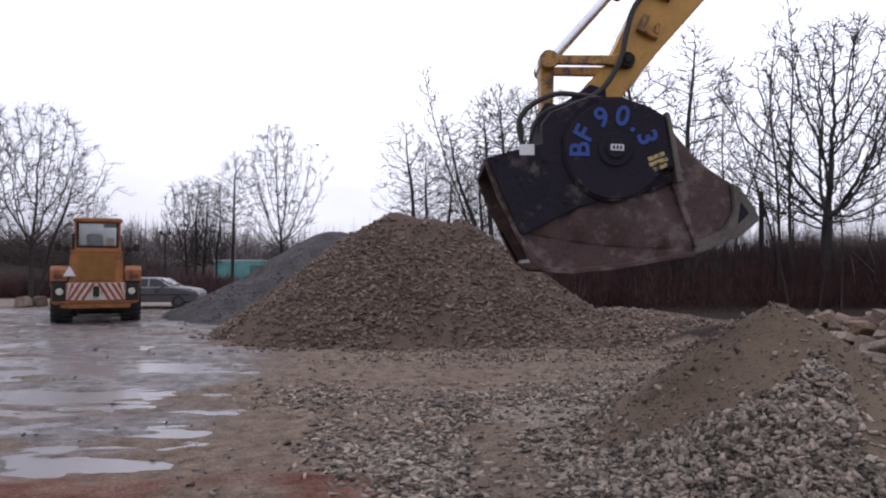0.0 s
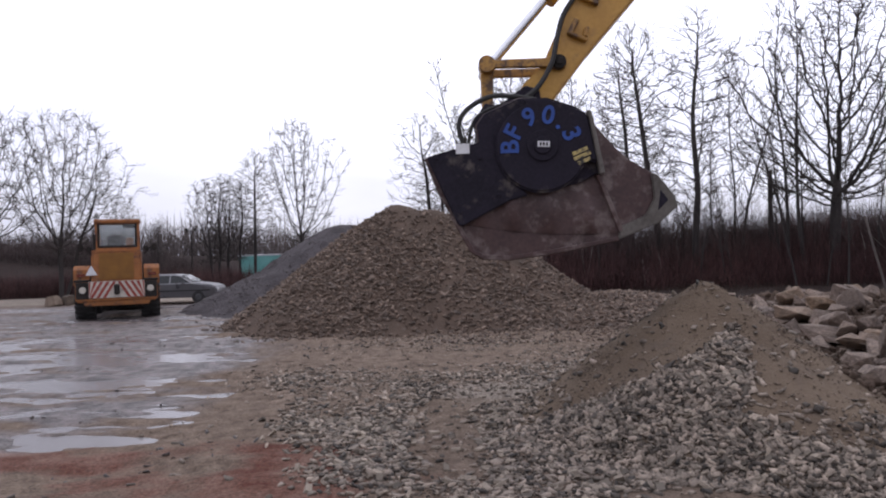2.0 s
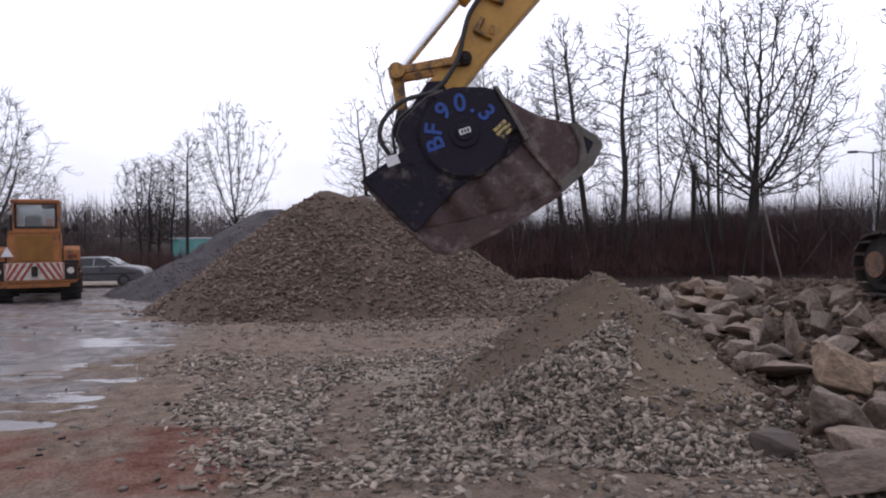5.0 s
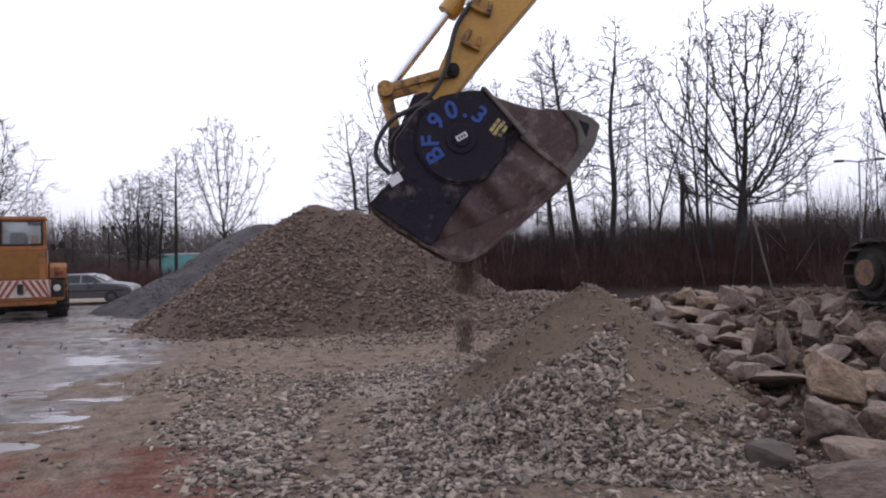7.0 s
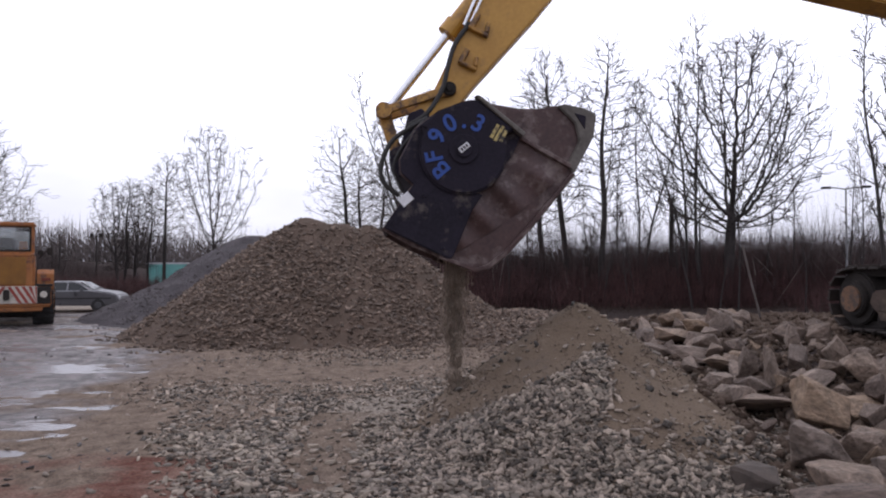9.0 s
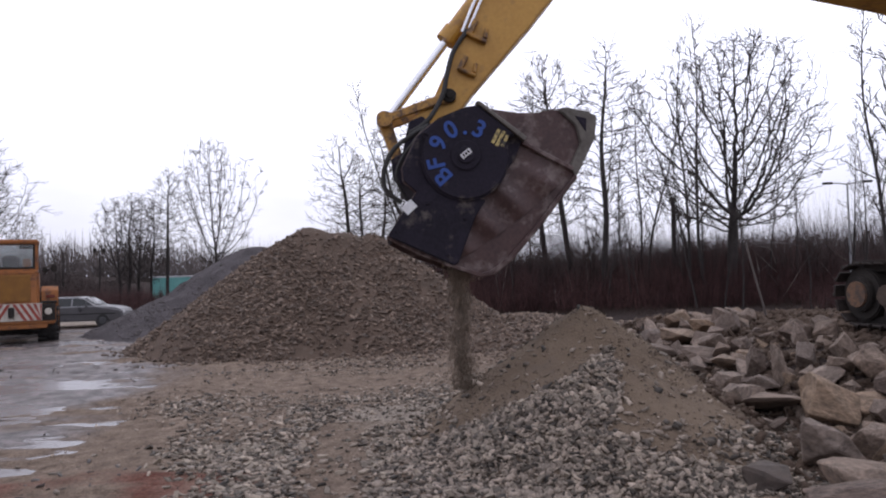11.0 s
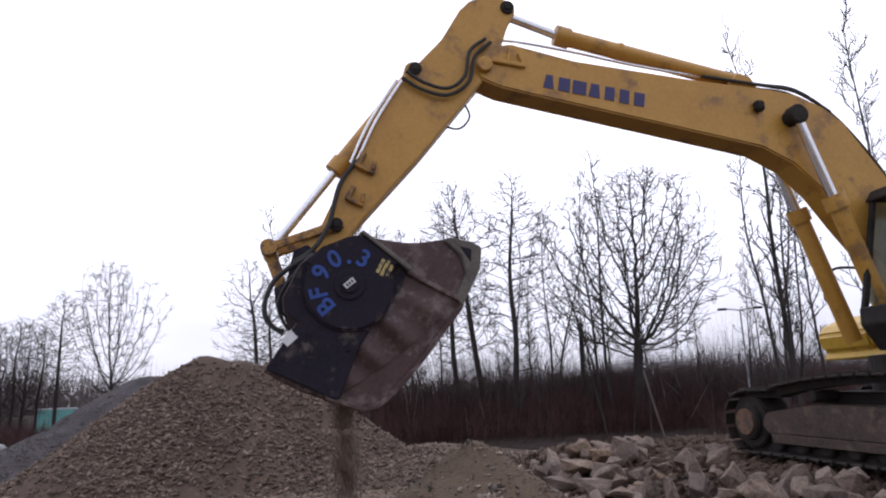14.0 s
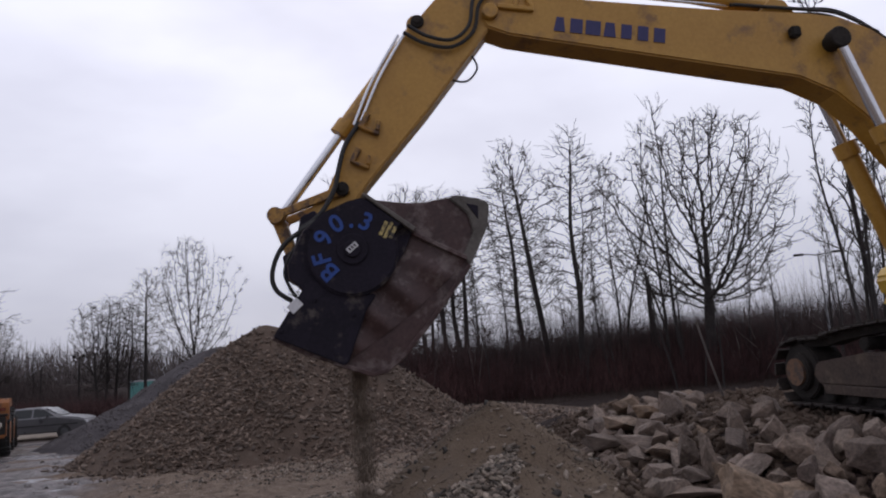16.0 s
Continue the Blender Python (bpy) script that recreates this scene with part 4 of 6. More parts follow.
for s in (-1, 1):
    part("side_plate", soften(prism(bmesh.new(), lower, s * HW - (0.02 if s > 0 else 0.0), s * HW + (0.02 if s < 0 else 0.0)), 0.006, 1), M_STEELBR, crusher, "rust-brown steel side wall")
    o = s * HW
    # folded wall below the flywheel: soft waves across a grid
    bm = bmesh.new()
    rows = []
    for u in range(49):
        t = u / 48
        bx, bz = 1.70 + 1.22 * t, 1.84 + 0.88 * t - 0.06 * math.sin(math.pi * t)
        reach = 0.62 - 0.30 * smooth(0.55, 1.0, t)
        wave = 0.058 * (0.5 + 0.5 * math.cos(2 * math.pi * (t * 4.3 + 0.45))) ** 1.4
        rows.append([bm.verts.new((bx - 0.60 * reach * v / 6 - PIN[0], o + s * (0.005 + wave * math.sin(math.pi * min(1, 0.12 + v / 6))), bz + 0.72 * reach * v / 6 - PIN[1])) for v in range(7)])
    for u in range(48):
        for v in range(6):
            bm.faces.new((rows[u][v], rows[u + 1][v], rows[u + 1][v + 1], rows[u][v + 1])[::-s])
    part("folded_wall", bm, M_STEELBR, crusher, "rust-brown folded steel wall", smooth=True)
    part("cover_plate", soften(prism(bmesh.new(), bl((1.05, 2.12), (1.34, 2.54), (1.40, 2.68), (1.70, 2.50), (2.04, 2.46), (1.93, 2.30), (1.74, 1.83), (1.70, 1.81)), o + s * 0.02, o + s * 0.085), 0.012, 2), M_BLACK, crusher, "black bolted cover plate")
    part("upper_wall", soften(prism(bmesh.new(), bl((1.34, 2.56), (1.22, 2.67), (1.21, 2.80), (1.37, 3.12), (1.58, 3.28), (1.83, 3.38), (1.96, 3.405), (2.42, 3.05), (2.34, 2.86), (2.16, 2.62), (1.95, 2.46), (1.70, 2.44), (1.50, 2.50)), o + s * 0.02, o + s * 0.048), 0.008, 1), M_BLACK, crusher, "black upper wall plate")
    arc = [(1.84 + 0.44 * math.cos(radians(a)), 2.89 + 0.44 * math.sin(radians(a))) for a in range(152, 392, 10)]
    part("flywheel_cover", soften(prism(bmesh.new(), bl((2.36, 3.11), (1.98, 3.405), (1.83, 3.38), (1.58, 3.28), (1.40, 3.12), *arc), o + s * 0.04, o + s * 0.13), 0.04, 3), M_BLACK, crusher, "black flywheel housing with painted lettering")
    bm = rod(bmesh.new(), (1.84 - PIN[0], o + s * 0.13, 2.90 - PIN[1]), (1.84 - PIN[0], o + s * 0.15, 2.90 - PIN[1]), 0.15, 32)
    rod(bm, (1.84 - PIN[0], o + s * 0.15, 2.90 - PIN[1]), (1.84 - PIN[0], o + s * 0.17, 2.90 - PIN[1]), 0.085, 24)
    part("bearing_cap", soften(bm, 0.008, 1), M_BLACK, crusher, "round bearing cap")
    part("edge_bar", soften(prism(bmesh.new(), bl((1.95, 3.43), (1.99, 3.44), (2.46, 3.07), (2.43, 3.03)), o - 0.01, o + s * 0.15), 0.008, 1), M_LIP, crusher, "bare steel edge bar")
    part("seam_bar", soften(prism(bmesh.new(), bl((2.43, 3.06), (2.95, 2.78), (2.93, 2.73), (2.41, 3.02)), o, o + s * 0.05), 0.01, 1), M_STEELBR, crusher)
    part("lip_cheek", soften(prism(bmesh.new(), bl((2.90, 2.78), (2.97, 2.68), (3.17, 3.06), (3.20, 3.29), (3.10, 3.345), (2.88, 3.39), (2.80, 3.37), (2.98, 3.20), (3.02, 3.02)), o, o + s * 0.045), 0.012, 2), M_LIP, crusher, "worn grey steel lip cheek")
    part("lip_pocket", soften(prism(bmesh.new(), bl((2.97, 3.30), (3.09, 3.27), (3.08, 3.13)), o + s * 0.03, o + s * 0.055), 0.006, 1), M_BLACK, crusher)
    part("bottom_flange", soften(prism(bmesh.new(), bl((1.60, 1.82), (1.96, 1.685), (2.10, 1.71), (2.28, 1.845), (2.56, 2.15), (2.98, 2.67), (2.95, 2.70), (2.53, 2.19), (2.25, 1.885), (2.07, 1.755), (1.97, 1.73), (1.62, 1.86)), o - s * 0.02, o + s * 0.06), 0.008, 1), M_STEELBR, crusher)
    for x, z in ((1.45, 2.44), (1.13, 2.17), (1.64, 1.92), (1.82, 2.28)):
        part("bolt", soften(rod(bmesh.new(), (x - PIN[0], o + s * 0.075, z - PIN[1]), (x - PIN[0], o + s * 0.10, z - PIN[1]), 0.022, 8), 0.004, 1), M_BLACK, crusher)

# floor, back and top sheets between the walls
def band(pts, thick, y=HW - 0.02):
    """A bent sheet through the points, as wide as the bucket."""
    p = [Vector(q) for q in bl(*pts)]
    off = []
    for i in range(len(p)):
        d = (p[min(i + 1, len(p) - 1)] - p[max(i - 1, 0)]).normalized()
        off.append((p[i].x - d.y * thick, p[i].y + d.x * thick))
    bm = bmesh.new()
    for i in range(len(p) - 1):
        prism(bm, [tuple(p[i]), tuple(p[i + 1]), off[i + 1], off[i]], -y, y)
    return bm


part("floor_sheet", band([(1.96, 1.70), (2.08, 1.73), (2.26, 1.86), (2.54, 2.17), (2.96, 2.69), (3.15, 3.06), (3.18, 3.28)], 0.04), M_STEELBR, crusher)
part("back_sheet", band([(1.58, 3.28), (1.36, 3.12), (1.20, 2.80), (1.21, 2.66), (1.33, 2.55), (1.04, 2.11)], 0.04), M_BLACK, crusher)
part("top_sheet", band([(2.05, 3.36), (1.96, 3.40), (1.83, 3.38), (1.57, 3.28)], 0.04), M_BLACK, crusher)
part("jaw", soften(prism(bmesh.new(), bl((2.30, 3.05), (2.50, 2.95), (2.05, 1.95), (1.75, 1.95)), -0.58, 0.58), 0.03, 2), M_DARK, crusher)
part("jaw_block", soften(prism(bmesh.new(), bl((1.45, 3.0), (1.95, 3.2), (2.1, 2.9), (1.6, 2.1), (1.25, 2.2)), -0.58, 0.58), 0.03, 2), M_DARK, crusher)
# hitch ears that take the arm's pins
for s in (-1, 1):
    part("hitch_ear", soften(prism(bmesh.new(), bl((1.12, 2.80), (1.10, 2.96), (1.22, 3.02), (1.30, 3.36), (1.44, 3.42), (1.55, 3.32), (1.62, 3.2), (1.4, 2.8), (1.25, 2.66)), s * 0.24 - 0.025, s * 0.24 + 0.025), 0.012, 1), M_BLACK, crusher)
part("hitch_pin", rod(bmesh.new(), (B_END[0] - PIN[0], -0.3, B_END[1] - PIN[1]), (B_END[0] - PIN[0], 0.3, B_END[1] - PIN[1]), 0.06, 16), M_DARK, crusher)
part("motor_housing", soften(rod(bmesh.new(), (1.27 - PIN[0], -0.60, 2.74 - PIN[1]), (1.27 - PIN[0], -0.34, 2.74 - PIN[1]), 0.11, 20), 0.02, 2), M_BLACK, crusher)
part("feed_hose", hose(bmesh.new(), [(x - PIN[0], -0.42, z - PIN[1]) for x, z in ((1.50, 3.28), (1.32, 3.18), (1.12, 3.02), (1.02, 2.78), (1.05, 2.60), (1.20, 2.48))], 0.025), M_RUBBER, crusher, "black feed hose")
part("hydraulic_hose", hose(bmesh.new(), [(x - PIN[0], -0.50, z - PIN[1]) for x, z in ((1.46, 3.24), (1.36, 3.12), (1.22, 2.94), (1.15, 2.76), (1.20, 2.60), (1.26, 2.50))], 0.017), M_RUBBER, crusher, "black hydraulic hose")
# painted marking and plates on both walls' near side
face = -HW - 0.134
for ch, a in (("B", 221), ("F", 193), ("9", 153), ("0", 118), (".", 90), ("3", 62)):
    c = (1.84 + 0.295 * math.cos(radians(a)), 2.89 + 0.295 * math.sin(radians(a)))
    m = Matrix.Translation((c[0] - PIN[0], face, c[1] - PIN[1])) @ Matrix.Rotation(radians(90 - a), 4, "Y") @ Matrix.Rotation(radians(90), 4, "X")
    words("marking", ch, 0.24, M_BLUE, crusher, m, "blue painted model marking")
tilt = Matrix.Rotation(radians(-38), 4, "Y")
part("name_plate", soften(box(bmesh.new(), (0, 0, 0), (0.115, 0.006, 0.055)), 0.002, 1), M_WHITE, crusher, "small white plate with dark bars", Matrix.Translation((1.84 - PIN[0], -HW - 0.174, 2.91 - PIN[1])) @ tilt)
for dx in (-0.03, 0.0, 0.03):
    part("plate_bar", box(bmesh.new(), (dx, 0, 0.0), (0.018, 0.004, 0.03)), M_DARK, crusher, "", Matrix.Translation((1.84 - PIN[0], -HW - 0.179, 2.91 - PIN[1])) @ tilt)
part("type_plate", soften(box(bmesh.new(), (0, 0, 0), (0.13, 0.008, 0.095)), 0.002, 1), M_WHITE, crusher, "blank white type plate", Matrix.Translation((1.27 - PIN[0], -HW - 0.09, 2.40 - PIN[1])) @ Matrix.Rotation(radians(-42), 4, "Y"))
for k, (w, dz) in enumerate(((0.15, 0.05), (0.17, 0.0), (0.13, -0.05))):
    part("decal", box(bmesh.new(), (0, 0, dz), (w, 0.003, 0.035)), M_GOLD, crusher, "worn yellow decal bar", Matrix.Translation((2.19 - PIN[0], face, 3.06 - PIN[1])) @ Matrix.Rotation(radians(-62), 4, "Y"))

# ---- wheel loader ----
def wheel_loader():
    ld = thing("wheel_loader", pose(-10.62, 22.0, 0, 0, 0, 24.5), "old orange wheel loader parked with its striped rear to the yard", "wheel loader")
    for s in (-1, 1):
        for y, nm in ((0.0, "rear_wheel"), (2.75, "front_wheel")):
            bm = rod(bmesh.new(), (s * 0.68, y, 0.66), (s * 1.24, y, 0.66), 0.66, 36)
            soften(bm, 0.09, 3)
            w = part(nm, bm, M_RUBBER, ld, "black tractor tyre")
            bm = bmesh.new()
            for k in range(22):
                a = 2 * math.pi * k / 22
                for side in (0.80, 1.12):
                    box(bm, (s * side, y + 0.665 * math.cos(a + (side - 0.96) * 0.6), 0.66 + 0.665 * math.sin(a + (side - 0.96) * 0.6)), (0.26, 0.05, 0.07), Matrix.Rotation(a, 3, "X"))
            part("tread", bm, M_RUBBER, w)
            part("rim", soften(rod(bmesh.new(), (s * 1.20, y, 0.66), (s * 1.255, y, 0.66), 0.34, 24), 0.02, 1), M_ORANGE, w)
    part("chassis", soften(box(bmesh.new(), (0, 0.9, 0.78), (1.1, 3.9, 0.45)), 0.04, 2), M_DARK, ld)
    part("counterweight", soften(box(bmesh.new(), (0, -0.92, 0.86), (2.36, 0.38, 0.62)), 0.05, 3), M_ORANGE, ld, "orange rear counterweight")
    board = part("warning_board", soften(box(bmesh.new(), (0, -1.14, 0.92), (1.60, 0.03, 0.50)), 0.006, 1), M_CREAM, ld, "red and white chevron warning board")
    for k in range(5):
        for s in (-1, 1):
            x0 = s * (0.02 + 0.180 * k)
            x1 = x0 + s * 0.090
            top = 0.30 * s
            pts = [(x0 + top, 0.68), (x1 + top, 0.68), (x1, 1.16), (x0, 1.16)]
            pts = [(max(-0.79, min(0.79, px)), pz) for px, pz in pts]
            if abs(pts[0][0] - pts[1][0]) + abs(pts[2][0] - pts[3][0]) > 0.02:
                part("red_stripe", prism(bmesh.new(), pts if s > 0 else pts[::-1], -1.166, -1.158), M_RED, board, "red diagonal stripe")
    part("tow_hitch", soften(box(bmesh.new(), (0, -1.2, 0.92), (0.16, 0.14, 0.30)), 0.02), M_DARK, ld)
    part("lower_frame", soften(box(bmesh.new(), (0, -0.9, 0.50), (1.9, 0.3, 0.14)), 0.03), M_ORANGE, ld, "rust-orange lower frame")
    part("hood", soften(box(bmesh.new(), (0, -0.25, 1.62), (1.48, 1.5, 1.02), taper=0.97), 0.07, 3), M_ORANGE, ld, "orange engine hood")
    part("exhaust_pipe", soften(rod(bmesh.new(), (-0.66, -0.2, 2.1), (-0.66, -0.2, 2.62), 0.045, 14), 0.008, 1), M_DARK, ld)
    gr = part("radiator_grille", soften(box(bmesh.new(), (0, -1.0, 1.62), (1.00, 0.05, 0.80)), 0.015, 2), M_GRILL, ld, "brown radiator grille")
    for k in range(15):
        part("grille_slat", box(bmesh.new(), (0, -1.03, 1.27 + 0.05 * k), (0.94, 0.02, 0.014)), M_GRILL, gr)
    part("hood_ridge", soften(box(bmesh.new(), (0, -0.97, 2.08), (1.4, 0.1, 0.06)), 0.015), M_ORANGE, ld)
    for s in (-1, 1):
        bm = prism(bmesh.new(), [(-0.85, 1.05), (-0.85, 1.52), (-0.7, 1.66), (0.55, 1.66), (0.75, 1.5), (0.75, 1.4), (0.5, 1.42), (-0.6, 1.40), (-0.65, 1.05)], 0, 0.46)
        soften(bm, 0.02, 2)
        part("rear_fender", bm, M_ORANGE, ld, "orange rear mudguard", Matrix.Translation((s * 0.78 if s > 0 else -1.24, 0, 0)) @ Matrix.Rotation(radians(90), 4, "Z") @ Matrix.Diagonal((1, -1, 1, 1)))
        part("tail_lamp", soften(box(bmesh.new(), (s * 1.03, -0.875, 1.36), (0.24, 0.05, 0.09)), 0.012), M_LAMPRED, ld, "red tail lamp")
        part("reflector", soften(rod(bmesh.new(), (s * 0.97, -1.16, 0.92), (s * 0.97, -1.10, 0.92), 0.10, 24), 0.015, 1), M_CREAM, ld, "round yellowed reflector plate")
        part("lamp_recess", soften(box(bmesh.new(), (s * 0.97, -1.115, 0.90), (0.38, 0.03, 0.50)), 0.01, 1), M_DARK, ld, "dark rear lamp recess")
        part("fender_edge", soften(box(bmesh.new(), (s * 0.98, -0.93, 1.195), (0.46, 0.36, 0.07)), 0.015, 1), M_DARK, ld)
        part("work_lamp", soften(rod(bmesh.new(), (s * 0.86, 0.42, 2.18), (s * 0.86, 0.28, 2.18), 0.085, 16), 0.015, 1), M_DARK, ld)
        part("mirror_stalk", hose(bmesh.new(), [(s * 0.80, 0.5, 2.0), (s * 1.0, 0.45, 2.2), (s * 1.12, 0.45, 2.25)], 0.02), M_DARK, ld)
        part("mirror", soften(box(bmesh.new(), (s * 1.12, 0.43, 2.22), (0.16, 0.05, 0.22)), 0.02), M_DARK, ld)
    # triangle sign on the hood's corner
    part("warning_triangle", soften(prism(bmesh.new(), [(-0.17, 0), (0.17, 0), (0, 0.30)], -0.012, 0.0), 0.01, 1), M_WHITE, ld, "pale warning triangle", Matrix.Translation((-0.72, -1.03, 1.36)))
    # cab: posts, roof, glass
    cab = part("cab_floor", soften(box(bmesh.new(), (0, 0.85, 2.17), (1.34, 1.3, 0.1)), 0.02), M_ORANGE, ld)
    for s in (-1, 1):
        for y in (0.26, 1.44):
            part("cab_post", soften(box(bmesh.new(), (s * 0.62, y, 2.60), (0.09, 0.09, 0.84)), 0.015), M_ORANGE, cab)
        part("side_glass", box(bmesh.new(), (s * 0.62, 0.85, 2.62), (0.012, 1.08, 0.76)), M_GLASS, cab)
    part("cab_roof", soften(box(bmesh.new(), (0, 0.85, 3.05), (1.42, 1.45, 0.13)), 0.04, 3), M_ORANGE, cab)
    for y in (0.25, 1.45):
        part("rear_glass" if y < 1 else "windscreen", box(bmesh.new(), (0, y, 2.62), (1.15, 0.012, 0.76)), M_GLASS, cab)
    for c, size in (((0, 0.225, 2.24), (1.2, 0.03, 0.07)), ((0, 0.225, 2.99), (1.2, 0.03, 0.06)), ((-0.57, 0.225, 2.62), (0.07, 0.03, 0.8)), ((0.57, 0.225, 2.62), (0.07, 0.03, 0.8))):
        part("window_frame", soften(box(bmesh.new(), c, size), 0.008, 1), M_DARK, cab, "black rear window frame")
    part("sun_visor", soften(box(bmesh.new(), (0.36, 0.5, 2.90), (0.40, 0.04, 0.12)), 0.01, 1), M_DARK, cab)
    part("console", soften(box(bmesh.new(), (0.36, 0.7, 2.36), (0.22, 0.3, 0.34)), 0.03, 2), M_ORANGE, cab)
    part("driver_seat", soften(box(bmesh.new(), (-0.1, 0.8, 2.42), (0.48, 0.18, 0.44)), 0.06, 3), M_RUBBER, cab)
    part("front_frame", soften(box(bmesh.new(), (0, 2.9, 1.0), (1.0, 1.3, 0.7)), 0.05, 2), M_ORANGE, ld)
    for s in (-1, 1):
        part("lift_arm", soften(prism(bmesh.new(), [(2.6, 1.5), (4.0, 0.5), (4.15, 0.62), (2.8, 1.75)], 0, 0.12), 0.02), M_ORANGE, ld, "", Matrix.Translation((s * 0.5, 0, 0)) @ Matrix.Rotation(radians(90), 4, "Z") @ Matrix.Diagonal((1, -1, 1, 1)))
    bm = prism(bmesh.new(), [(4.0, 0.02), (5.1, 0.02), (5.1, 0.07), (4.3, 0.14), (4.15, 0.5), (4.35, 1.0), (4.28, 1.02), (4.0, 0.7)], -1.3, 1.3)
    part("loading_shovel", soften(bm, 0.015, 1), M_DARK, ld, "dark loading shovel", Matrix.Rotation(radians(90), 4, "Z") @ Matrix.Diagonal((1, -1, 1, 1)))
    ld.scale = (0.985, 0.94, 1.015)
    return ld


wheel_loader()


# ---- parked car ----
def parked_car():
    car = thing("car", pose(-11.75, 29.0, -0.01, 0, 0, 4), "silver-grey saloon car parked behind the loader", "car")
    body = [(-2.25, 0.30), (-2.30, 0.62), (-2.20, 0.90), (-1.65, 0.96), (-1.05, 1.30), (-0.75, 1.38), (0.25, 1.38), (0.55, 1.32), (1.15, 0.98), (1.9, 0.88), (2.22, 0.76), (2.28, 0.45), (2.2, 0.28)]
    bm = prism(bmesh.new(), body, -0.84, 0.84)
    for v in bm.verts:
        if v.co.z > 0.95:
            v.co.y *= 1 - 0.30 * (v.co.z - 0.95) / 0.43
    part("car_body", soften(bm, 0.06, 3), M_CARPAINT, car)
    for s in (-1, 1):
        for k, pts in enumerate(([(-1.45, 0.98), (-0.98, 1.29), (-0.72, 1.33), (-0.70, 0.98)], [(-0.64, 0.98), (-0.66, 1.33), (0.02, 1.33), (0.05, 0.98)], [(0.12, 0.98), (0.09, 1.33), (0.26, 1.33), (0.52, 1.28), (1.0, 0.99)])):
            bm = prism(bmesh.new(), pts, -0.01, 0.01)
            for v in bm.verts:
                v.co.y += s * (0.845 - 0.25 * max(0.0, v.co.z - 0.95) / 0.43)
            part("side_window", bm, M_CARGLASS, car)
        for x in (-1.42, 1.40):
            bm = soften(rod(bmesh.new(), (x, s * 0.66, 0.31), (x, s * 0.86, 0.31), 0.31, 26), 0.03, 2)
            w = part("wheel", bm, M_RUBBER, car)
            part("rim", soften(rod(bmesh.new(), (x, s * 0.84, 0.31), (x, s * 0.875, 0.31), 0.15, 18), 0.02, 1), M_RIM, w)
        part("door_mirror", soften(box(bmesh.new(), (0.72, s * 0.93, 1.0), (0.10, 0.16, 0.12)), 0.03), M_CARPAINT, car)
        part("trim_strip", soften(box(bmesh.new(), (0, s * 0.845, 0.62), (3.9, 0.03, 0.06)), 0.008, 1), M_RUBBER, car)
    part("headlamp", soften(box(bmesh.new(), (2.2, -0.6, 0.66), (0.1, 0.36, 0.13)), 0.02), M_WHITE, car)
    part("windscreen", prism(bmesh.new(), [(0.56, 1.33), (1.12, 1.0), (1.14, 1.02), (0.58, 1.35)], -0.6, 0.6), M_CARGLASS, car)
    car.scale = (0.88, 0.9, 0.88)
    return car


parked_car()


# ---- trees ----
def bough(rng, p, d, length, r, n, wob, lift, tip=0.25):
    """One limb as a run of (point, radius): it wavers a little and bends towards the light."""
    run, dirs = [(p.copy(), r)], [d.copy()]
    q, dd = p.copy(), d.copy()
    drift = Vector((rng.gauss(0, wob), rng.gauss(0, wob), 0))
    for k in range(n):
        drift = drift * 0.4 + Vector((rng.gauss(0, wob), rng.gauss(0, wob), rng.gauss(0, wob * 0.5)))
        dd = (dd + drift + Vector((0, 0, lift))).normalized()
        q = q + dd * (length / n)
        dirs.append(dd.copy())
        run.append((q.copy(), max(0.008, r * (1 - (1 - tip) * (k + 1) / n))))
    return run, dirs


def along(run, dirs, t):
    n = len(run) - 1
    i = min(int(t * n), n - 1)
    f = t * n - i
    return run[i][0].lerp(run[i + 1][0], f), dirs[i + 1], run[i][1] * (1 - f) + run[i + 1][1] * f


def aside(rng, axis, angle, turn=None):
    """A direction that leaves the axis by about that many degrees."""
    side = Matrix.Rotation(rng.uniform(0, 2 * math.pi) if turn is None else turn, 3, axis) @ axis.orthogonal().normalized()
    a = radians(angle * rng.uniform(0.75, 1.25))
    d = axis * math.cos(a) + side * math.sin(a)
    if d.z < 0.0:
        d.z = 0.08
    return d.normalized()


def twiggery(rng, run, dirs, length, thin, shoots, sprigs, start=0.25):
    """Side shoots along a limb and sprigs along the shoots."""
    for c in range(shoots):
        t = start + (1.0 - start) * (c + rng.random()) / shoots
        p, axis, r = along(run, dirs, min(t, 0.99))
        l2 = length * (0.42 - 0.22 * t) * rng.uniform(0.6, 1.3)
        a, b = bough(rng, p, aside(rng, axis, 42), l2, max(0.013, r * 0.5), 4, 0.15, 0.10)
        thin.append(a)
        for e in range(sprigs):
            u = 0.2 + 0.78 * (e + rng.random()) / sprigs
            p2, ax2, r2 = along(a, b, min(u, 0.99))
            w, _ = bough(rng, p2, aside(rng, ax2, 40), l2 * rng.uniform(0.25, 0.6), 0.0105, 2, 0.14, 0.10, 0.8)
            thin.append(w)


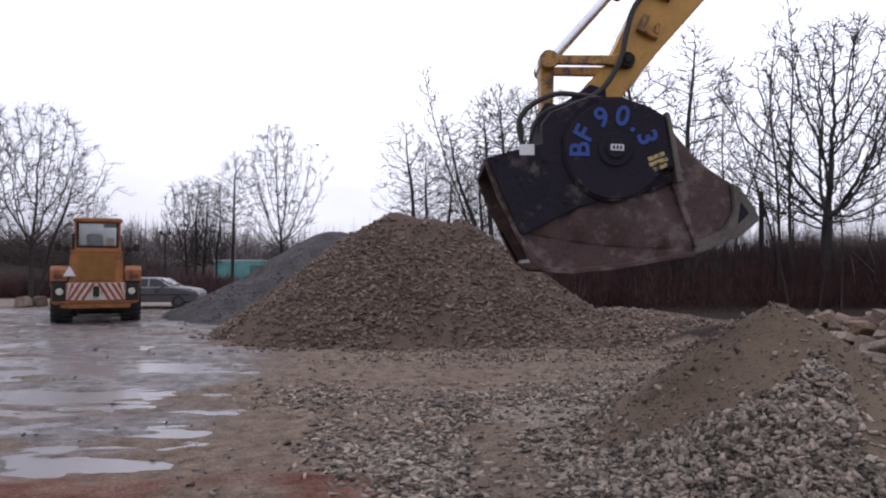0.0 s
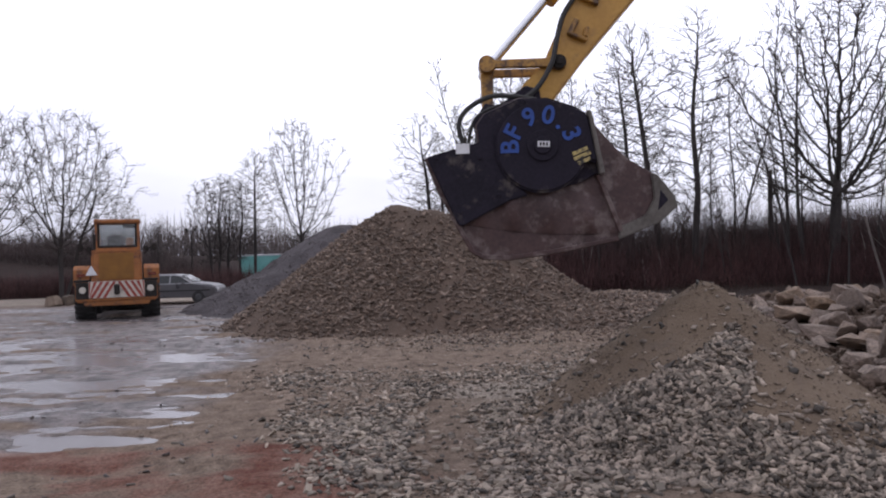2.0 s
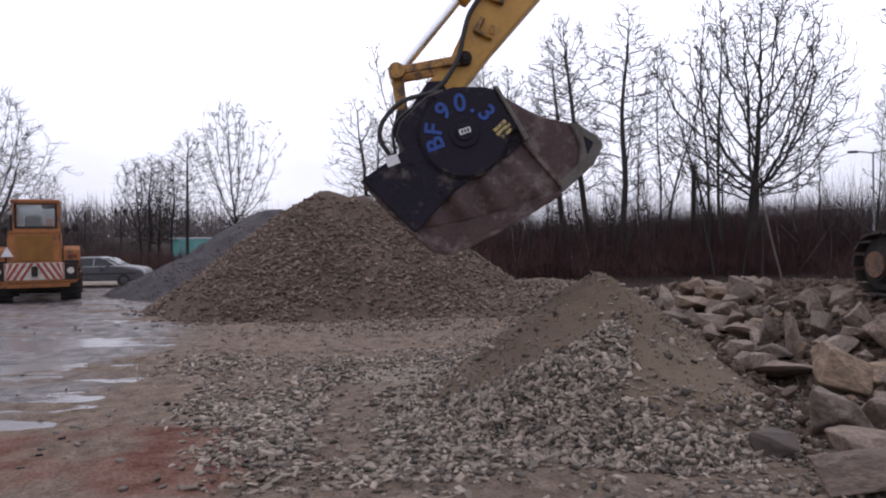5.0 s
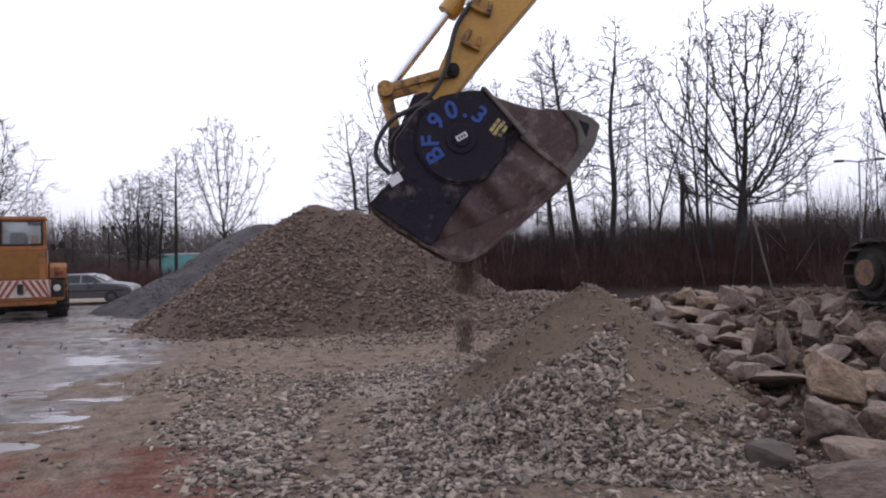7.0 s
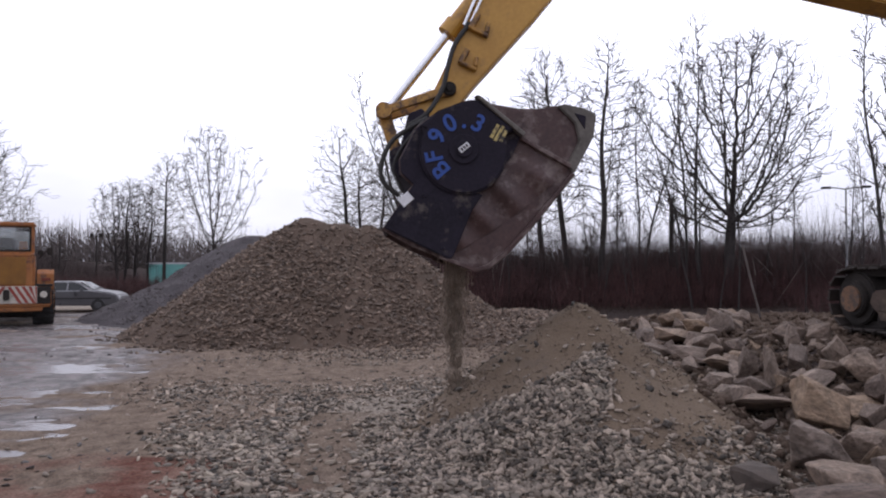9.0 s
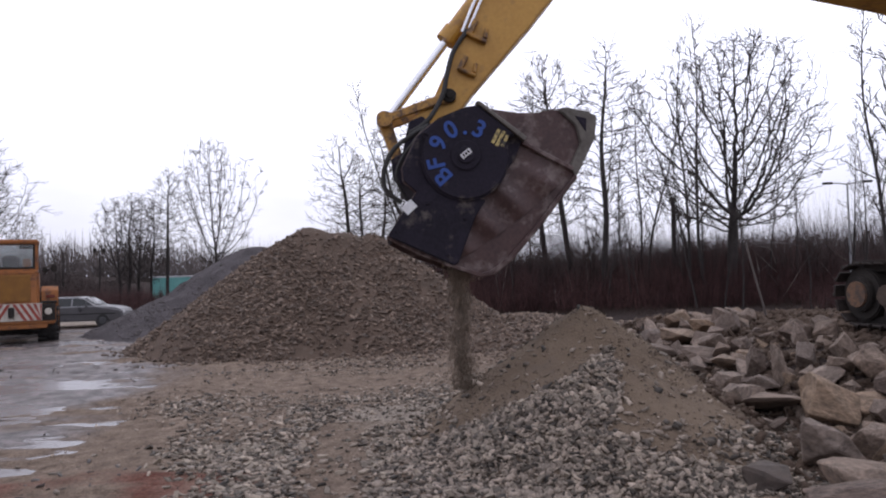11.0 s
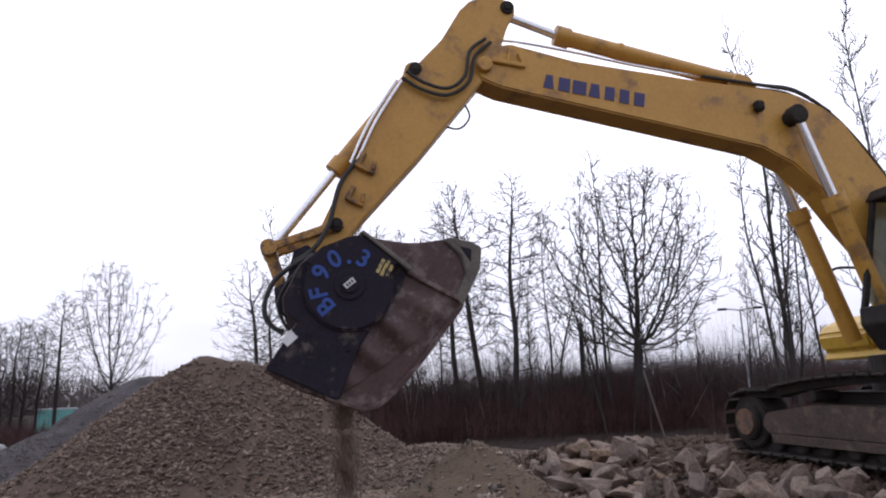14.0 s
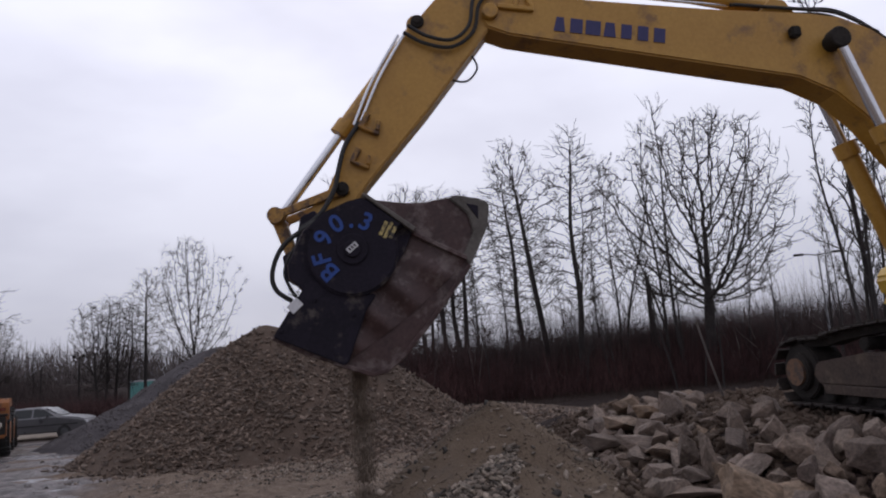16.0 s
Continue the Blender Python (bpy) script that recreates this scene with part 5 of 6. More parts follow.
def leader_tree(seed, girth, crown, reach, laterals, shoots, sprigs, angle=42, wob=0.035):
    """A tree 12 m high with one straight leader and rising side limbs, from the height share crown upwards."""
    rng = random.Random(seed)
    thick, thin = [], []
    run, dirs = bough(rng, Vector((0, 0, -0.3)), Vector((0, 0, 1)), 12.3, girth, 12, wob, 0.05, 0.1)
    thick.append(run)
    turn = rng.uniform(0, 6.28)
    for c in range(laterals):
        t = crown + (0.97 - crown) * (c + rng.random()) / laterals
        p, axis, r = along(run, dirs, t)
        turn += 2.4 + rng.uniform(-0.5, 0.5)
        l1 = 12 * reach * (1.08 - 0.72 * (t - crown) / (1 - crown)) * rng.uniform(0.55, 1.2)
        a, b = bough(rng, p, aside(rng, axis, angle, turn), l1, max(0.018, r * 0.52), 6, 0.13, 0.09)
        thick.append(a)
        twiggery(rng, a, b, l1, thin, shoots, sprigs)
    twiggery(rng, run[-4:], dirs[-4:], 3.0, thin, 7, sprigs, 0.1)
    return thick, thin


def crown_tree(seed, bole, lead, points, shape, tropism, kill=0.42, step=0.24, tip=0.012, power=2.15, sprigs=4):
    """A tree 12 m high grown into its crown: each bud goes towards the free space round it. shape(h) is the crown's
    half width at the height share h; lead: the share of the height to which the stem runs on through the crown."""
    rng = np.random.RandomState(seed)
    free = []
    while len(free) < points:
        h, a, q = rng.uniform(bole, 1.0), rng.uniform(0, 2 * np.pi), np.sqrt(rng.uniform(0.0, 1))
        w = 12 * shape(h) * (1 + 0.20 * np.sin(3 * a + seed + 4 * h) + 0.16 * np.sin(5 * a + 11 * h) - 0.22 * max(0.0, np.sin(2 * a + 17 * h + seed)))
        if w > 0.05:
            free.append((w * q * np.cos(a), w * q * np.sin(a), 12 * h))
    free = np.array(free)
    start = np.arange(-0.3, 12 * lead, step)
    bend = 0.10 * np.sin(start * 0.9 + seed) * np.clip(start / 4, 0, 1)
    nodes = [np.array((b, 0.6 * b, z)) for b, z in zip(bend, start)]
    parent = [-1] + list(range(len(nodes) - 1))
    near, dist = np.zeros(len(free), int), np.full(len(free), 1e9)
    fresh = list(range(len(nodes)))
    for _ in range(110):
        pos = np.array([nodes[i] for i in fresh])
        d = np.linalg.norm(free[:, None] - pos[None], axis=2)
        best = d.argmin(1)
        dm = d[np.arange(len(free)), best]
        closer = dm < dist
        near[closer], dist[closer] = np.array(fresh)[best[closer]], dm[closer]
        keep = dist > kill
        free, near, dist = free[keep], near[keep], dist[keep]
        if len(free) == 0:
            break
        fresh = []
        for i in np.unique(near):
            way = free[near == i] - nodes[i]
            way = (way / np.linalg.norm(way, axis=1)[:, None]).mean(0)
            way = way + rng.normal(0, 0.16, 3) + np.array((0, 0, tropism))
            fresh.append(len(nodes))
            nodes.append(nodes[i] + way / np.linalg.norm(way) * step)
            parent.append(int(i))
    n = len(nodes)
    kids = [[] for _ in range(n)]
    for i in range(1, n):
        kids[parent[i]].append(i)
    load = np.zeros(n)
    for i in range(n - 1, -1, -1):
        load[i] = max(tip ** power, load[i])
        if parent[i] >= 0:
            load[parent[i]] += load[i]
    radius = load ** (1 / power)
    thick, thin = [], []
    todo = [(0, None)]
    draw = random.Random(seed)
    while todo:
        i, before = todo.pop()
        run = [(Vector(nodes[before]), radius[i])] if before is not None else []
        while True:
            run.append((Vector(nodes[i]), radius[i]))
            if not kids[i]:
                break
            order = sorted(kids[i], key=lambda k: -radius[k])
            todo += [(k, i) for k in order[1:]]
            i = order[0]
        if len(run) < 2:
            continue
        (thick if run[0][1] > 0.03 else thin).append(run)
        end, d = run[-1][0], (run[-1][0] - run[-2][0]).normalized()
        for k in range(sprigs):
            at = run[max(0, len(run) - 1 - k)][0]
            w, _ = bough(draw, at, aside(draw, d, 32), draw.uniform(0.25, 0.6), tip, 2, 0.12, 0.08, 0.9)
            thin.append(w)
    return thick, thin


def tube_mesh(name, runs, sides, material):
    verts, faces, base = [], [], 0
    for run in runs:
        for i, (p, r) in enumerate(run):
            d = (run[min(i + 1, len(run) - 1)][0] - run[max(i - 1, 0)][0]).normalized()
            u = d.cross(Vector((0.31, 0.95, 0.1))).normalized()
            w = u.cross(d)
            for k in range(sides):
                a = 2 * math.pi * k / sides
                q = p + (u * math.cos(a) + w * math.sin(a)) * r
                verts.append((q.x, q.y, q.z))
        for i in range(len(run) - 1):
            for k in range(sides):
                a, b = base + i * sides + k, base + i * sides + (k + 1) % sides
                faces.append((a, b, b + sides, a + sides))
        base += len(run) * sides
    return arrays_mesh(name, np.array(verts), np.array(faces), material)


TREE_KINDS = {}
def egg(low, mid, half, blunt=1.0):
    """A crown's outline: nothing at low and at the top, widest (half) at mid."""
    def shape(h):
        u = (h - mid) / (mid - low) if h < mid else (h - mid) / (1 - mid)
        return half * max(0.0, 1 - abs(u) ** (2.0 * blunt)) ** 0.6
    return shape


for kind, fine, made in (("alder", 1.0, crown_tree(101, 0.28, 0.80, 1000, egg(0.22, 0.66, 0.19), 0.38, 0.36)), ("alder_b", 1.0, crown_tree(102, 0.20, 0.90, 1000, egg(0.12, 0.58, 0.17), 0.42, 0.36)),
                         ("pole", 1.0, leader_tree(103, 0.09, 0.25, 0.11, 22, 6, 4, 34, 0.035)), ("pole_b", 1.0, leader_tree(104, 0.085, 0.22, 0.15, 20, 6, 4, 36, 0.045)), ("pole_c", 1.0, leader_tree(109, 0.07, 0.35, 0.09, 16, 5, 4, 32, 0.05)),
                         ("oak", 1.0, crown_tree(105, 0.26, 0.33, 2600, egg(0.18, 0.60, 0.38, 1.3), 0.22, 0.34)), ("fan", 1.0, crown_tree(106, 0.22, 0.30, 1700, egg(0.20, 0.62, 0.35, 1.1), 0.36, 0.38, tip=0.010, sprigs=6)),
                         ("fan_b", 1.0, crown_tree(107, 0.18, 0.35, 1300, egg(0.08, 0.62, 0.24, 1.2), 0.45, 0.38, tip=0.012, sprigs=6)), ("bushy", 0.9, crown_tree(108, 0.12, 0.75, 1300, egg(0.05, 0.5, 0.24), 0.35, 0.37))):
    TREE_KINDS[kind] = (tube_mesh("trunk", made[0], 6, M_BARK), tube_mesh("crown", [[(p, r * fine) for p, r in run] for run in made[1]], 3, M_TWIG))


def tree(kind, x, y, height, lean, turn, label="bare winter tree with fine upright twigs", wide=1.0):
    """A bare tree that leans by so many degrees, sideways as seen from the yard."""
    gz = float(ground_z(np.array([x]), np.array([y]))[0])
    t = new("tree")
    t.matrix_basis = Matrix.Translation((x, y, gz)) @ Matrix.Rotation(radians(lean), 4, Vector((x - 1, y + 1, 0)).normalized()) @ Matrix.Rotation(radians(turn), 4, "Z")
    k = (height - gz) / 12
    for nm, me in zip(("trunk", "crown"), TREE_KINDS[kind]):
        o = new(nm, me)
        o.parent = t
        o.scale = (k * wide, k * wide, k)
    return tagged(t, label, "tree", "bare trees round the yard")


# kind, x, y, height, lean, turn: the row behind the thicket
for row in (("alder", 9.44, 32.1, 12.2, -6.3, 40), ("alder_b", 10.46, 30.8, 12.1, 1.6, 100), ("alder_b", 8.74, 34.8, 11.3, -2.4, 10), ("bushy", 6.23, 39.2, 11.4, 1.9, 60), ("alder", 5.66, 43.2, 12.6, -5, 200)):
    tree(*row)
tree("oak", 16.3, 30.7, 12.2, 2.8, 20, "broad bare tree with a forked trunk and domed crown", 0.98)
# slender stems between and past them
for row in (("pole_b", 12.9, 32.1, 10.8, -0.9, 0), ("pole", 14.24, 30.5, 12.0, -2.3, 70), ("pole_b", 15.19, 32.3, 11.6, -0.6, 140), ("pole", 14.72, 29.8, 13.3, -1.2, 210), ("pole_c", 18.28, 30.8, 7.8, -1.3, 20), ("pole_c", 19.64, 31.2, 7.6, -0.5, 80),
            ("pole_c", 11.41, 34.2, 11.2, 0.2, 60), ("pole", 6.53, 37.1, 9.4, 2.6, 30), ("pole_c", 12.3, 33.4, 9.6, -2.0, 300), ("pole_b", 13.4, 34.0, 10.6, 1.0, 250), ("pole_c", 7.6, 33.6, 10.0, -1.0, 120),
            ("pole", 16.99, 21.0, 10.6, -6.9, 100), ("pole_b", 18.72, 23.5, 11.4, 0.0, 33), ("pole", 18.57, 22.4, 10.6, -1.5, 160), ("pole_b", 19.69, 24.0, 10.4, 5.0, 240), ("pole", 19.27, 23.5, 16.4, 1.1, 280), ("pole", 18.62, 21.1, 9.6, 0.3, 310),
            ("pole", 22.4, 22.6, 11.6, 3.0, 190), ("pole_b", 19.23, 18.3, 15.6, 0.5, 60)):
    tree(*row, "slender bare tree with a straight dark stem")
# the clump behind the rubble heap
for row in (("bushy", -1.31, 47.0, 11.4, -7.4, 15), ("bushy", -1.0, 47.6, 9.9, -0.9, 95), ("alder_b", 3.0, 45.9, 12.0, -16, 150), ("pole_b", 2.17, 45.0, 14.2, -3.2, 210), ("alder", 3.3, 45.9, 13.0, -3.6, 250), ("alder", 4.4, 44.8, 13.4, -4.3, 45), ("alder_b", 6.4, 43.5, 12.8, -3.2, 300), ("bushy", 0.2, 48.0, 9.6, 2.6, 0),
            ("bushy", 2.6, 48.5, 9.8, 0, 130), ("bushy", 4.8, 47.5, 10.0, 2, 220)):
    tree(*row)
# the far side of the yard
for row in (("fan", -23.6, 33.2, 10.1, 2, 20), ("fan", -20.24, 35.2, 9.7, 1.1, 140), ("alder", -20.4, 35.9, 7.4, 15, 10), ("fan_b", -30.2, 61.7, 8.0, 1, 10), ("bushy", -27.5, 62.9, 5.6, 1, 80), ("bushy", -28.6, 64, 5.4, 0, 180),
            ("fan_b", -18.38, 51.6, 7.8, -3, 60), ("alder_b", -18.29, 52.7, 8.4, 1.7, 160), ("fan_b", -18.0, 53.8, 8.3, 2.1, 230), ("alder_b", -16.9, 53.2, 7.9, 3, 300), ("alder", -15.19, 51.6, 9.9, 1, 80)):
    tree(*row)
tree("fan", -11.18, 49.6, 11.6, -1.2, 20, wide=0.74)
# saplings standing in the thicket
sap = random.Random(5)
for k in range(18):
    b, d = radians(sap.uniform(6, 38)), sap.uniform(30, 36)
    tree(sap.choice(("pole_c", "pole_b", "pole")), d * math.sin(b), d * math.cos(b), sap.uniform(4.2, 7.6), sap.uniform(-7, 7), sap.uniform(0, 360), "slender bare sapling standing in the thicket")
bm = rod(bmesh.new(), (0, 0, 0), (0.06, 0, 4.75), 0.13, 9, 0.10)
rod(bm, (0.02, 0, 3.4), (0.5, 0.1, 4.1), 0.05, 6, 0.03)
snag = new("tree_stump", mesh_from(bm, "tree_stump", M_BARK))
snag.matrix_basis = pose(14.2, 32.0, float(ground_z(np.array([14.2]), np.array([32.0]))[0]) - 0.1)
tagged(snag, "tall dark broken tree stump among slender trees", "tree stump")


# ---- thicket, far woods ----
def brush(name, count, place, height, material, label, seed, width=0.02):
    """A thicket: many thin leaning stems, each with two side shoots."""
    rng = np.random.RandomState(seed)
    x, y = place(rng, count)
    z = ground_z(x, y) - 0.1
    h = height(x, y) * rng.uniform(0.4, 1.25, count)
    vs, fs, base = [], [], 0
    for shoot in range(5):
        ang = rng.uniform(0, 2 * math.pi, count)
        lean = rng.uniform(0.05, 1.1 if shoot == 0 else 2.1, count)
        f0 = 0.0 if shoot == 0 else rng.uniform(0.15, 0.6, count)
        length = h * (1.0 if shoot == 0 else rng.uniform(0.35, 0.65, count))
        bx, by, bz = x + 0.1 * f0 * np.cos(ang), y + 0.1 * f0 * np.sin(ang), z + h * f0
        tx, ty, tz = bx + np.cos(ang) * lean * length * 0.5, by + np.sin(ang) * lean * length * 0.5, bz + length * np.maximum(0.25, 1 - 0.35 * lean)
        w = width * rng.uniform(0.5, 1.3, count) * (1.0 if shoot == 0 else 0.6)
        for k in range(3):
            a = 2 * math.pi * k / 3 + ang
            vs.append(np.stack([bx + w * np.cos(a), by + w * np.sin(a), bz], -1))
        vs.append(np.stack([tx, ty, tz], -1))
        i = base + np.arange(count)
        for k in range(3):
            fs.append(np.stack([i + k * count, i + ((k + 1) % 3) * count, i + 3 * count], -1))
        base += 4 * count
    me = arrays_mesh(name, np.concatenate(vs), np.concatenate(fs), material)
    return tagged(new(name, me), label, "brushwood", kind="stuff")


brush("thicket", 24000, lambda r, n: (r.uniform(-4, 34, n), 27.8 + 8.7 * r.uniform(0, 1, n) ** 0.8), lambda x, y: 1.9 + 0.7 * fbm(x, y, 0.5, 5, 12) + 0.35 * fbm(x, y, 2.2, 3, 71) + 0.10 * (y - 30) - 0.6 * smooth(30.5, 28, y), M_BRUSH, "dense leafless brown thicket along the yard's edge", 3, 0.013)
brush("thicket", 5200, lambda r, n: (r.uniform(-2, 34, n), r.uniform(30.5, 37, n)), lambda x, y: 3.7 + 1.3 * fbm(x, y, 0.5, 4, 19), M_BRUSH_PALE, "taller sparse shoots standing in the thicket", 8, 0.013)
brush("thicket", 14, lambda r, n: (r.uniform(3, 32, n), r.uniform(28.5, 30.5, n)), lambda x, y: 3.0 + 0.0 * x, M_STEM, "pale thin stems standing before the thicket", 10, 0.028)
brush("thicket", 1500, lambda r, n: (r.uniform(16.5, 26, n), r.uniform(19.5, 26, n)), lambda x, y: 1.5 + 0.6 * fbm(x, y, 0.7, 4, 72), M_BRUSH, "tangle of arching bramble shoots beside the excavator", 13, 0.010)
brush("thicket", 9000, lambda r, n: (r.uniform(-46, -12, n), r.uniform(37, 43, n)), lambda x, y: 1.45 + 0.3 * fbm(x, y, 0.4, 4, 14), M_BRUSH, "low dense brown thicket along the yard's edge", 4, 0.016)
brush("thicket", 9000, lambda r, n: (r.uniform(-60, -24, n), r.uniform(58, 75, n)), lambda x, y: 1.9 + 0.5 * fbm(x, y, 0.3, 4, 73), M_BRUSH_PALE, "grey-brown bushes on the slope behind the yard", 15, 0.022)
brush("thicket", 4500, lambda r, n: (r.uniform(-25, -2, n), r.uniform(44, 48, n)), lambda x, y: 1.1 + 0.35 * fbm(x, y, 0.5, 3, 15), M_BRUSH, "low dense brown thicket along the yard's edge", 5, 0.016)
brush("thicket", 2500, lambda r, n: (r.uniform(-12.5, -4, n), r.uniform(50, 56, n)), lambda x, y: 3.3 + 0.8 * fbm(x, y, 0.5, 3, 74), M_BRUSH_PALE, "grey-brown bushes under the far trees", 16, 0.018)
brush("far_woods", 8000, lambda r, n: (r.uniform(-160, 130, n), r.uniform(105, 135, n)), lambda x, y: 6.0 + 2.5 * fbm(x, y, 0.06, 4, 16), M_FARWOOD, "distant line of bare grey-brown woods", 6, 0.10)

brush("dry_grass", 4600, lambda r, n: (r.uniform(2, 32, n), r.uniform(24.5, 30.6, n)), lambda x, y: np.clip(0.16 + 0.05 * (y - 24.5) + 0.12 * fbm(x, y, 0.8, 3, 18), 0.05, 0.7), M_STRAW, "dry straw-brown grass along the thicket", 9, 0.012)


# ---- container, lamp posts ----
def container():
    c = thing("container", pose(-16.1, 59.3, -0.35, 0, 0, 6), "turquoise sheet-metal container standing behind the heaps", "container")
    part("container_body", soften(box(bmesh.new(), (0, 0, 1.25), (5.0, 2.4, 2.3)), 0.03, 1), M_TURQ, c)
    part("container_roof", soften(box(bmesh.new(), (0, 0, 2.44), (5.1, 2.5, 0.12)), 0.02, 1), M_WHITE, c, "pale container roof")
    for k in range(24):
        part("rib", soften(box(bmesh.new(), (-2.35 + 0.205 * k, -1.22, 1.25), (0.09, 0.05, 2.1)), 0.012, 1), M_TURQ, c)
    part("window", soften(box(bmesh.new(), (0.8, -1.25, 1.6), (1.0, 0.04, 0.9)), 0.01, 1), M_GLASSDK, c)


container()


def lamp_post():
    p = thing("street_lamp", pose(21.0, 29.2, 0, 0, 0, -20), "grey two-armed street lamp beyond the thicket", "street lamp")
    part("pole", rod(bmesh.new(), (0, 0, 0), (0, 0, 5.2), 0.05, 12, 0.035), M_GALV, p)
    for s in (-1, 1):
        part("arm", hose(bmesh.new(), [(0, 0, 5.15), (s * 0.35, 0, 5.22), (s * 0.6, 0, 5.24)], 0.03), M_GALV, p)
        part("lamp_head", soften(box(bmesh.new(), (s * 0.78, 0, 5.24), (0.42, 0.18, 0.10)), 0.03, 2), M_DARK, p)


lamp_post()


def light_mast():
    p = thing("light_mast", pose(-24.85, 64.1, 0), "thin floodlight mast far behind the yard", "light mast")
    part("pole", rod(bmesh.new(), (0, 0, 0), (0, 0, 4.6), 0.07, 10, 0.05), M_DARK, p)
    part("cross_arm", soften(box(bmesh.new(), (0, 0, 4.5), (1.0, 0.08, 0.08)), 0.02, 1), M_DARK, p)
    for s in (-1, 1):
        part("floodlight", soften(box(bmesh.new(), (s * 0.4, -0.1, 4.65), (0.28, 0.2, 0.25)), 0.05, 2), M_DARK, p)


light_mast()


def scrap():
    """Odds and ends lying at the far edge of the yard."""
    rng = random.Random(8)
    for k in range(9):
        x, y = -17.6 + 0.34 * k + rng.uniform(-0.2, 0.2), 29.6 + rng.uniform(-0.8, 0.8)
        s = (rng.uniform(0.3, 0.8), rng.uniform(0.3, 0.7), rng.uniform(0.25, 0.75))
        bm = box(bmesh.new(), (0, 0, s[2] / 2 - 0.03), s, Matrix.Rotation(rng.uniform(-0.2, 0.2), 3, "Y"), rng.uniform(0.6, 0.95))
        ob = new("scrap_block", mesh_from(soften(bm, 0.04, 2), "scrap_block", M_TARP if k == 6 else M_GREYBROWN))
        ob.matrix_basis = pose(x, y, 0.02, 0, 0, rng.uniform(0, 360))
        tagged(ob, "blue tarpaulin bundle lying among scrap" if k == 6 else "rusty brown lump of scrap at the yard's edge", "scrap", "scrap at the yard's edge")


scrap()

bm = hose(bmesh.new(), [(8.22, 12.4, 0.45), (8.12, 12.42, 0.95), (8.0, 12.46, 1.5), (7.88, 12.52, 2.15)], 0.020, 7)
tagged(new("leaning_stake", mesh_from(bm, "leaning_stake", M_STEM)), "pale leaning birch stake behind the rubble stones", "stake")


# ---- rubble stones on the bank ----
def stone_mesh(seed):
    """A broken block: the hull of points thrown against the faces of a skewed box, its edges slightly worn."""
    rng = random.Random(seed)
    bm = bmesh.new()
    shear, drop = rng.uniform(-0.25, 0.25), rng.uniform(0.0, 0.35)
    for k in range(15):
        p = [rng.uniform(-0.5, 0.5) for _ in range(3)]
        axis = rng.choice((0, 0, 1, 1, 2, 2))
        p[axis] = rng.choice((-0.5, 0.5)) * rng.uniform(0.9, 1.0)
        p[2] -= drop * (p[0] + 0.5) * (p[2] > 0) * 0.8
        bm.verts.new((p[0] + shear * p[2], p[1] - shear * p[2] * 0.6, p[2]))
    bmesh.ops.convex_hull(bm, input=list(bm.verts))
    bmesh.ops.delete(bm, geom=[v for v in bm.verts if not v.link_faces], context="VERTS")
    bmesh.ops.dissolve_limit(bm, angle_limit=radians(16), verts=list(bm.verts), edges=list(bm.edges))
    bmesh.ops.bevel(bm, geom=list(bm.edges), offset=0.022, segments=1, affect="EDGES", clamp_overlap=True)
    bmesh.ops.triangulate(bm, faces=list(bm.faces))
    bmesh.ops.subdivide_edges(bm, edges=[e for e in bm.edges if e.calc_length() > 0.16], cuts=2, use_grid_fill=True)
    for v in bm.verts:
        d = v.co.normalized()
        v.co += d * (0.035 * noise.noise(v.co * 4 + Vector((seed, 0, 0))) + 0.02 * noise.noise(v.co * 11 + Vector((0, seed, 0))))
    bmesh.ops.recalc_face_normals(bm, faces=list(bm.faces))
    mx = [max(abs(v.co[k]) for v in bm.verts) for k in range(3)]
    for v in bm.verts:
        v.co = Vector((v.co.x / mx[0], v.co.y / mx[1], v.co.z / mx[2])) * 0.5
    return mesh_from(bm, "stone", M_ROCK)


STONES = [stone_mesh(40 + k) for k in range(24)]
stone_rng = random.Random(21)
placed = []


def stone(x, y, w, h, lift=0.0, tip=14, label="grey-brown broken block of stone on the rubble bank"):
    ob = new("stone", stone_rng.choice(STONES))
    z = float(ground_z(np.array([x]), np.array([y]))[0])
    z = max(z, float(near_pile_z(np.array([x]), np.array([y]))[0]))
    ob.matrix_basis = pose(x, y, z + h * 0.30 + lift, stone_rng.uniform(-tip, tip), stone_rng.uniform(-tip, tip), stone_rng.uniform(-60, 60))
    ob.scale = (w, w * stone_rng.uniform(0.6, 1.0), h)
    placed.append((x, y, 0.5 * w))
    return tagged(ob, label, "stone", "rubble stones on the bank")


# x, y, width, height
BIG_STONES = [(4.62, 4.83, 0.56, 0.50), (5.32, 5.81, 0.60, 0.44), (4.39, 4.03, 0.50, 0.30), (5.69, 4.81, 0.52, 0.40), (5.40, 4.08, 0.54, 0.36), (4.54, 3.50, 0.42, 0.28), (6.43, 5.84, 0.40, 0.33), (5.14, 5.01, 0.38, 0.29), (5.79, 5.36, 0.30, 0.30), (5.01, 4.45, 0.34, 0.24), (6.31, 5.15, 0.34, 0.22)]
SLABS = [(4.98, 6.48, 0.74, 0.18), (5.22, 6.99, 0.34, 0.15), (5.41, 8.84, 0.66, 0.22), (5.59, 10.02, 0.66, 0.26), (5.09, 9.94, 0.62, 0.24), (4.02, 3.53, 0.60, 0.18), (5.90, 6.61, 0.38, 0.14), (5.91, 9.58, 0.32, 0.12), (5.33, 8.18, 0.40, 0.18), (5.05, 7.55, 0.32, 0.18)]
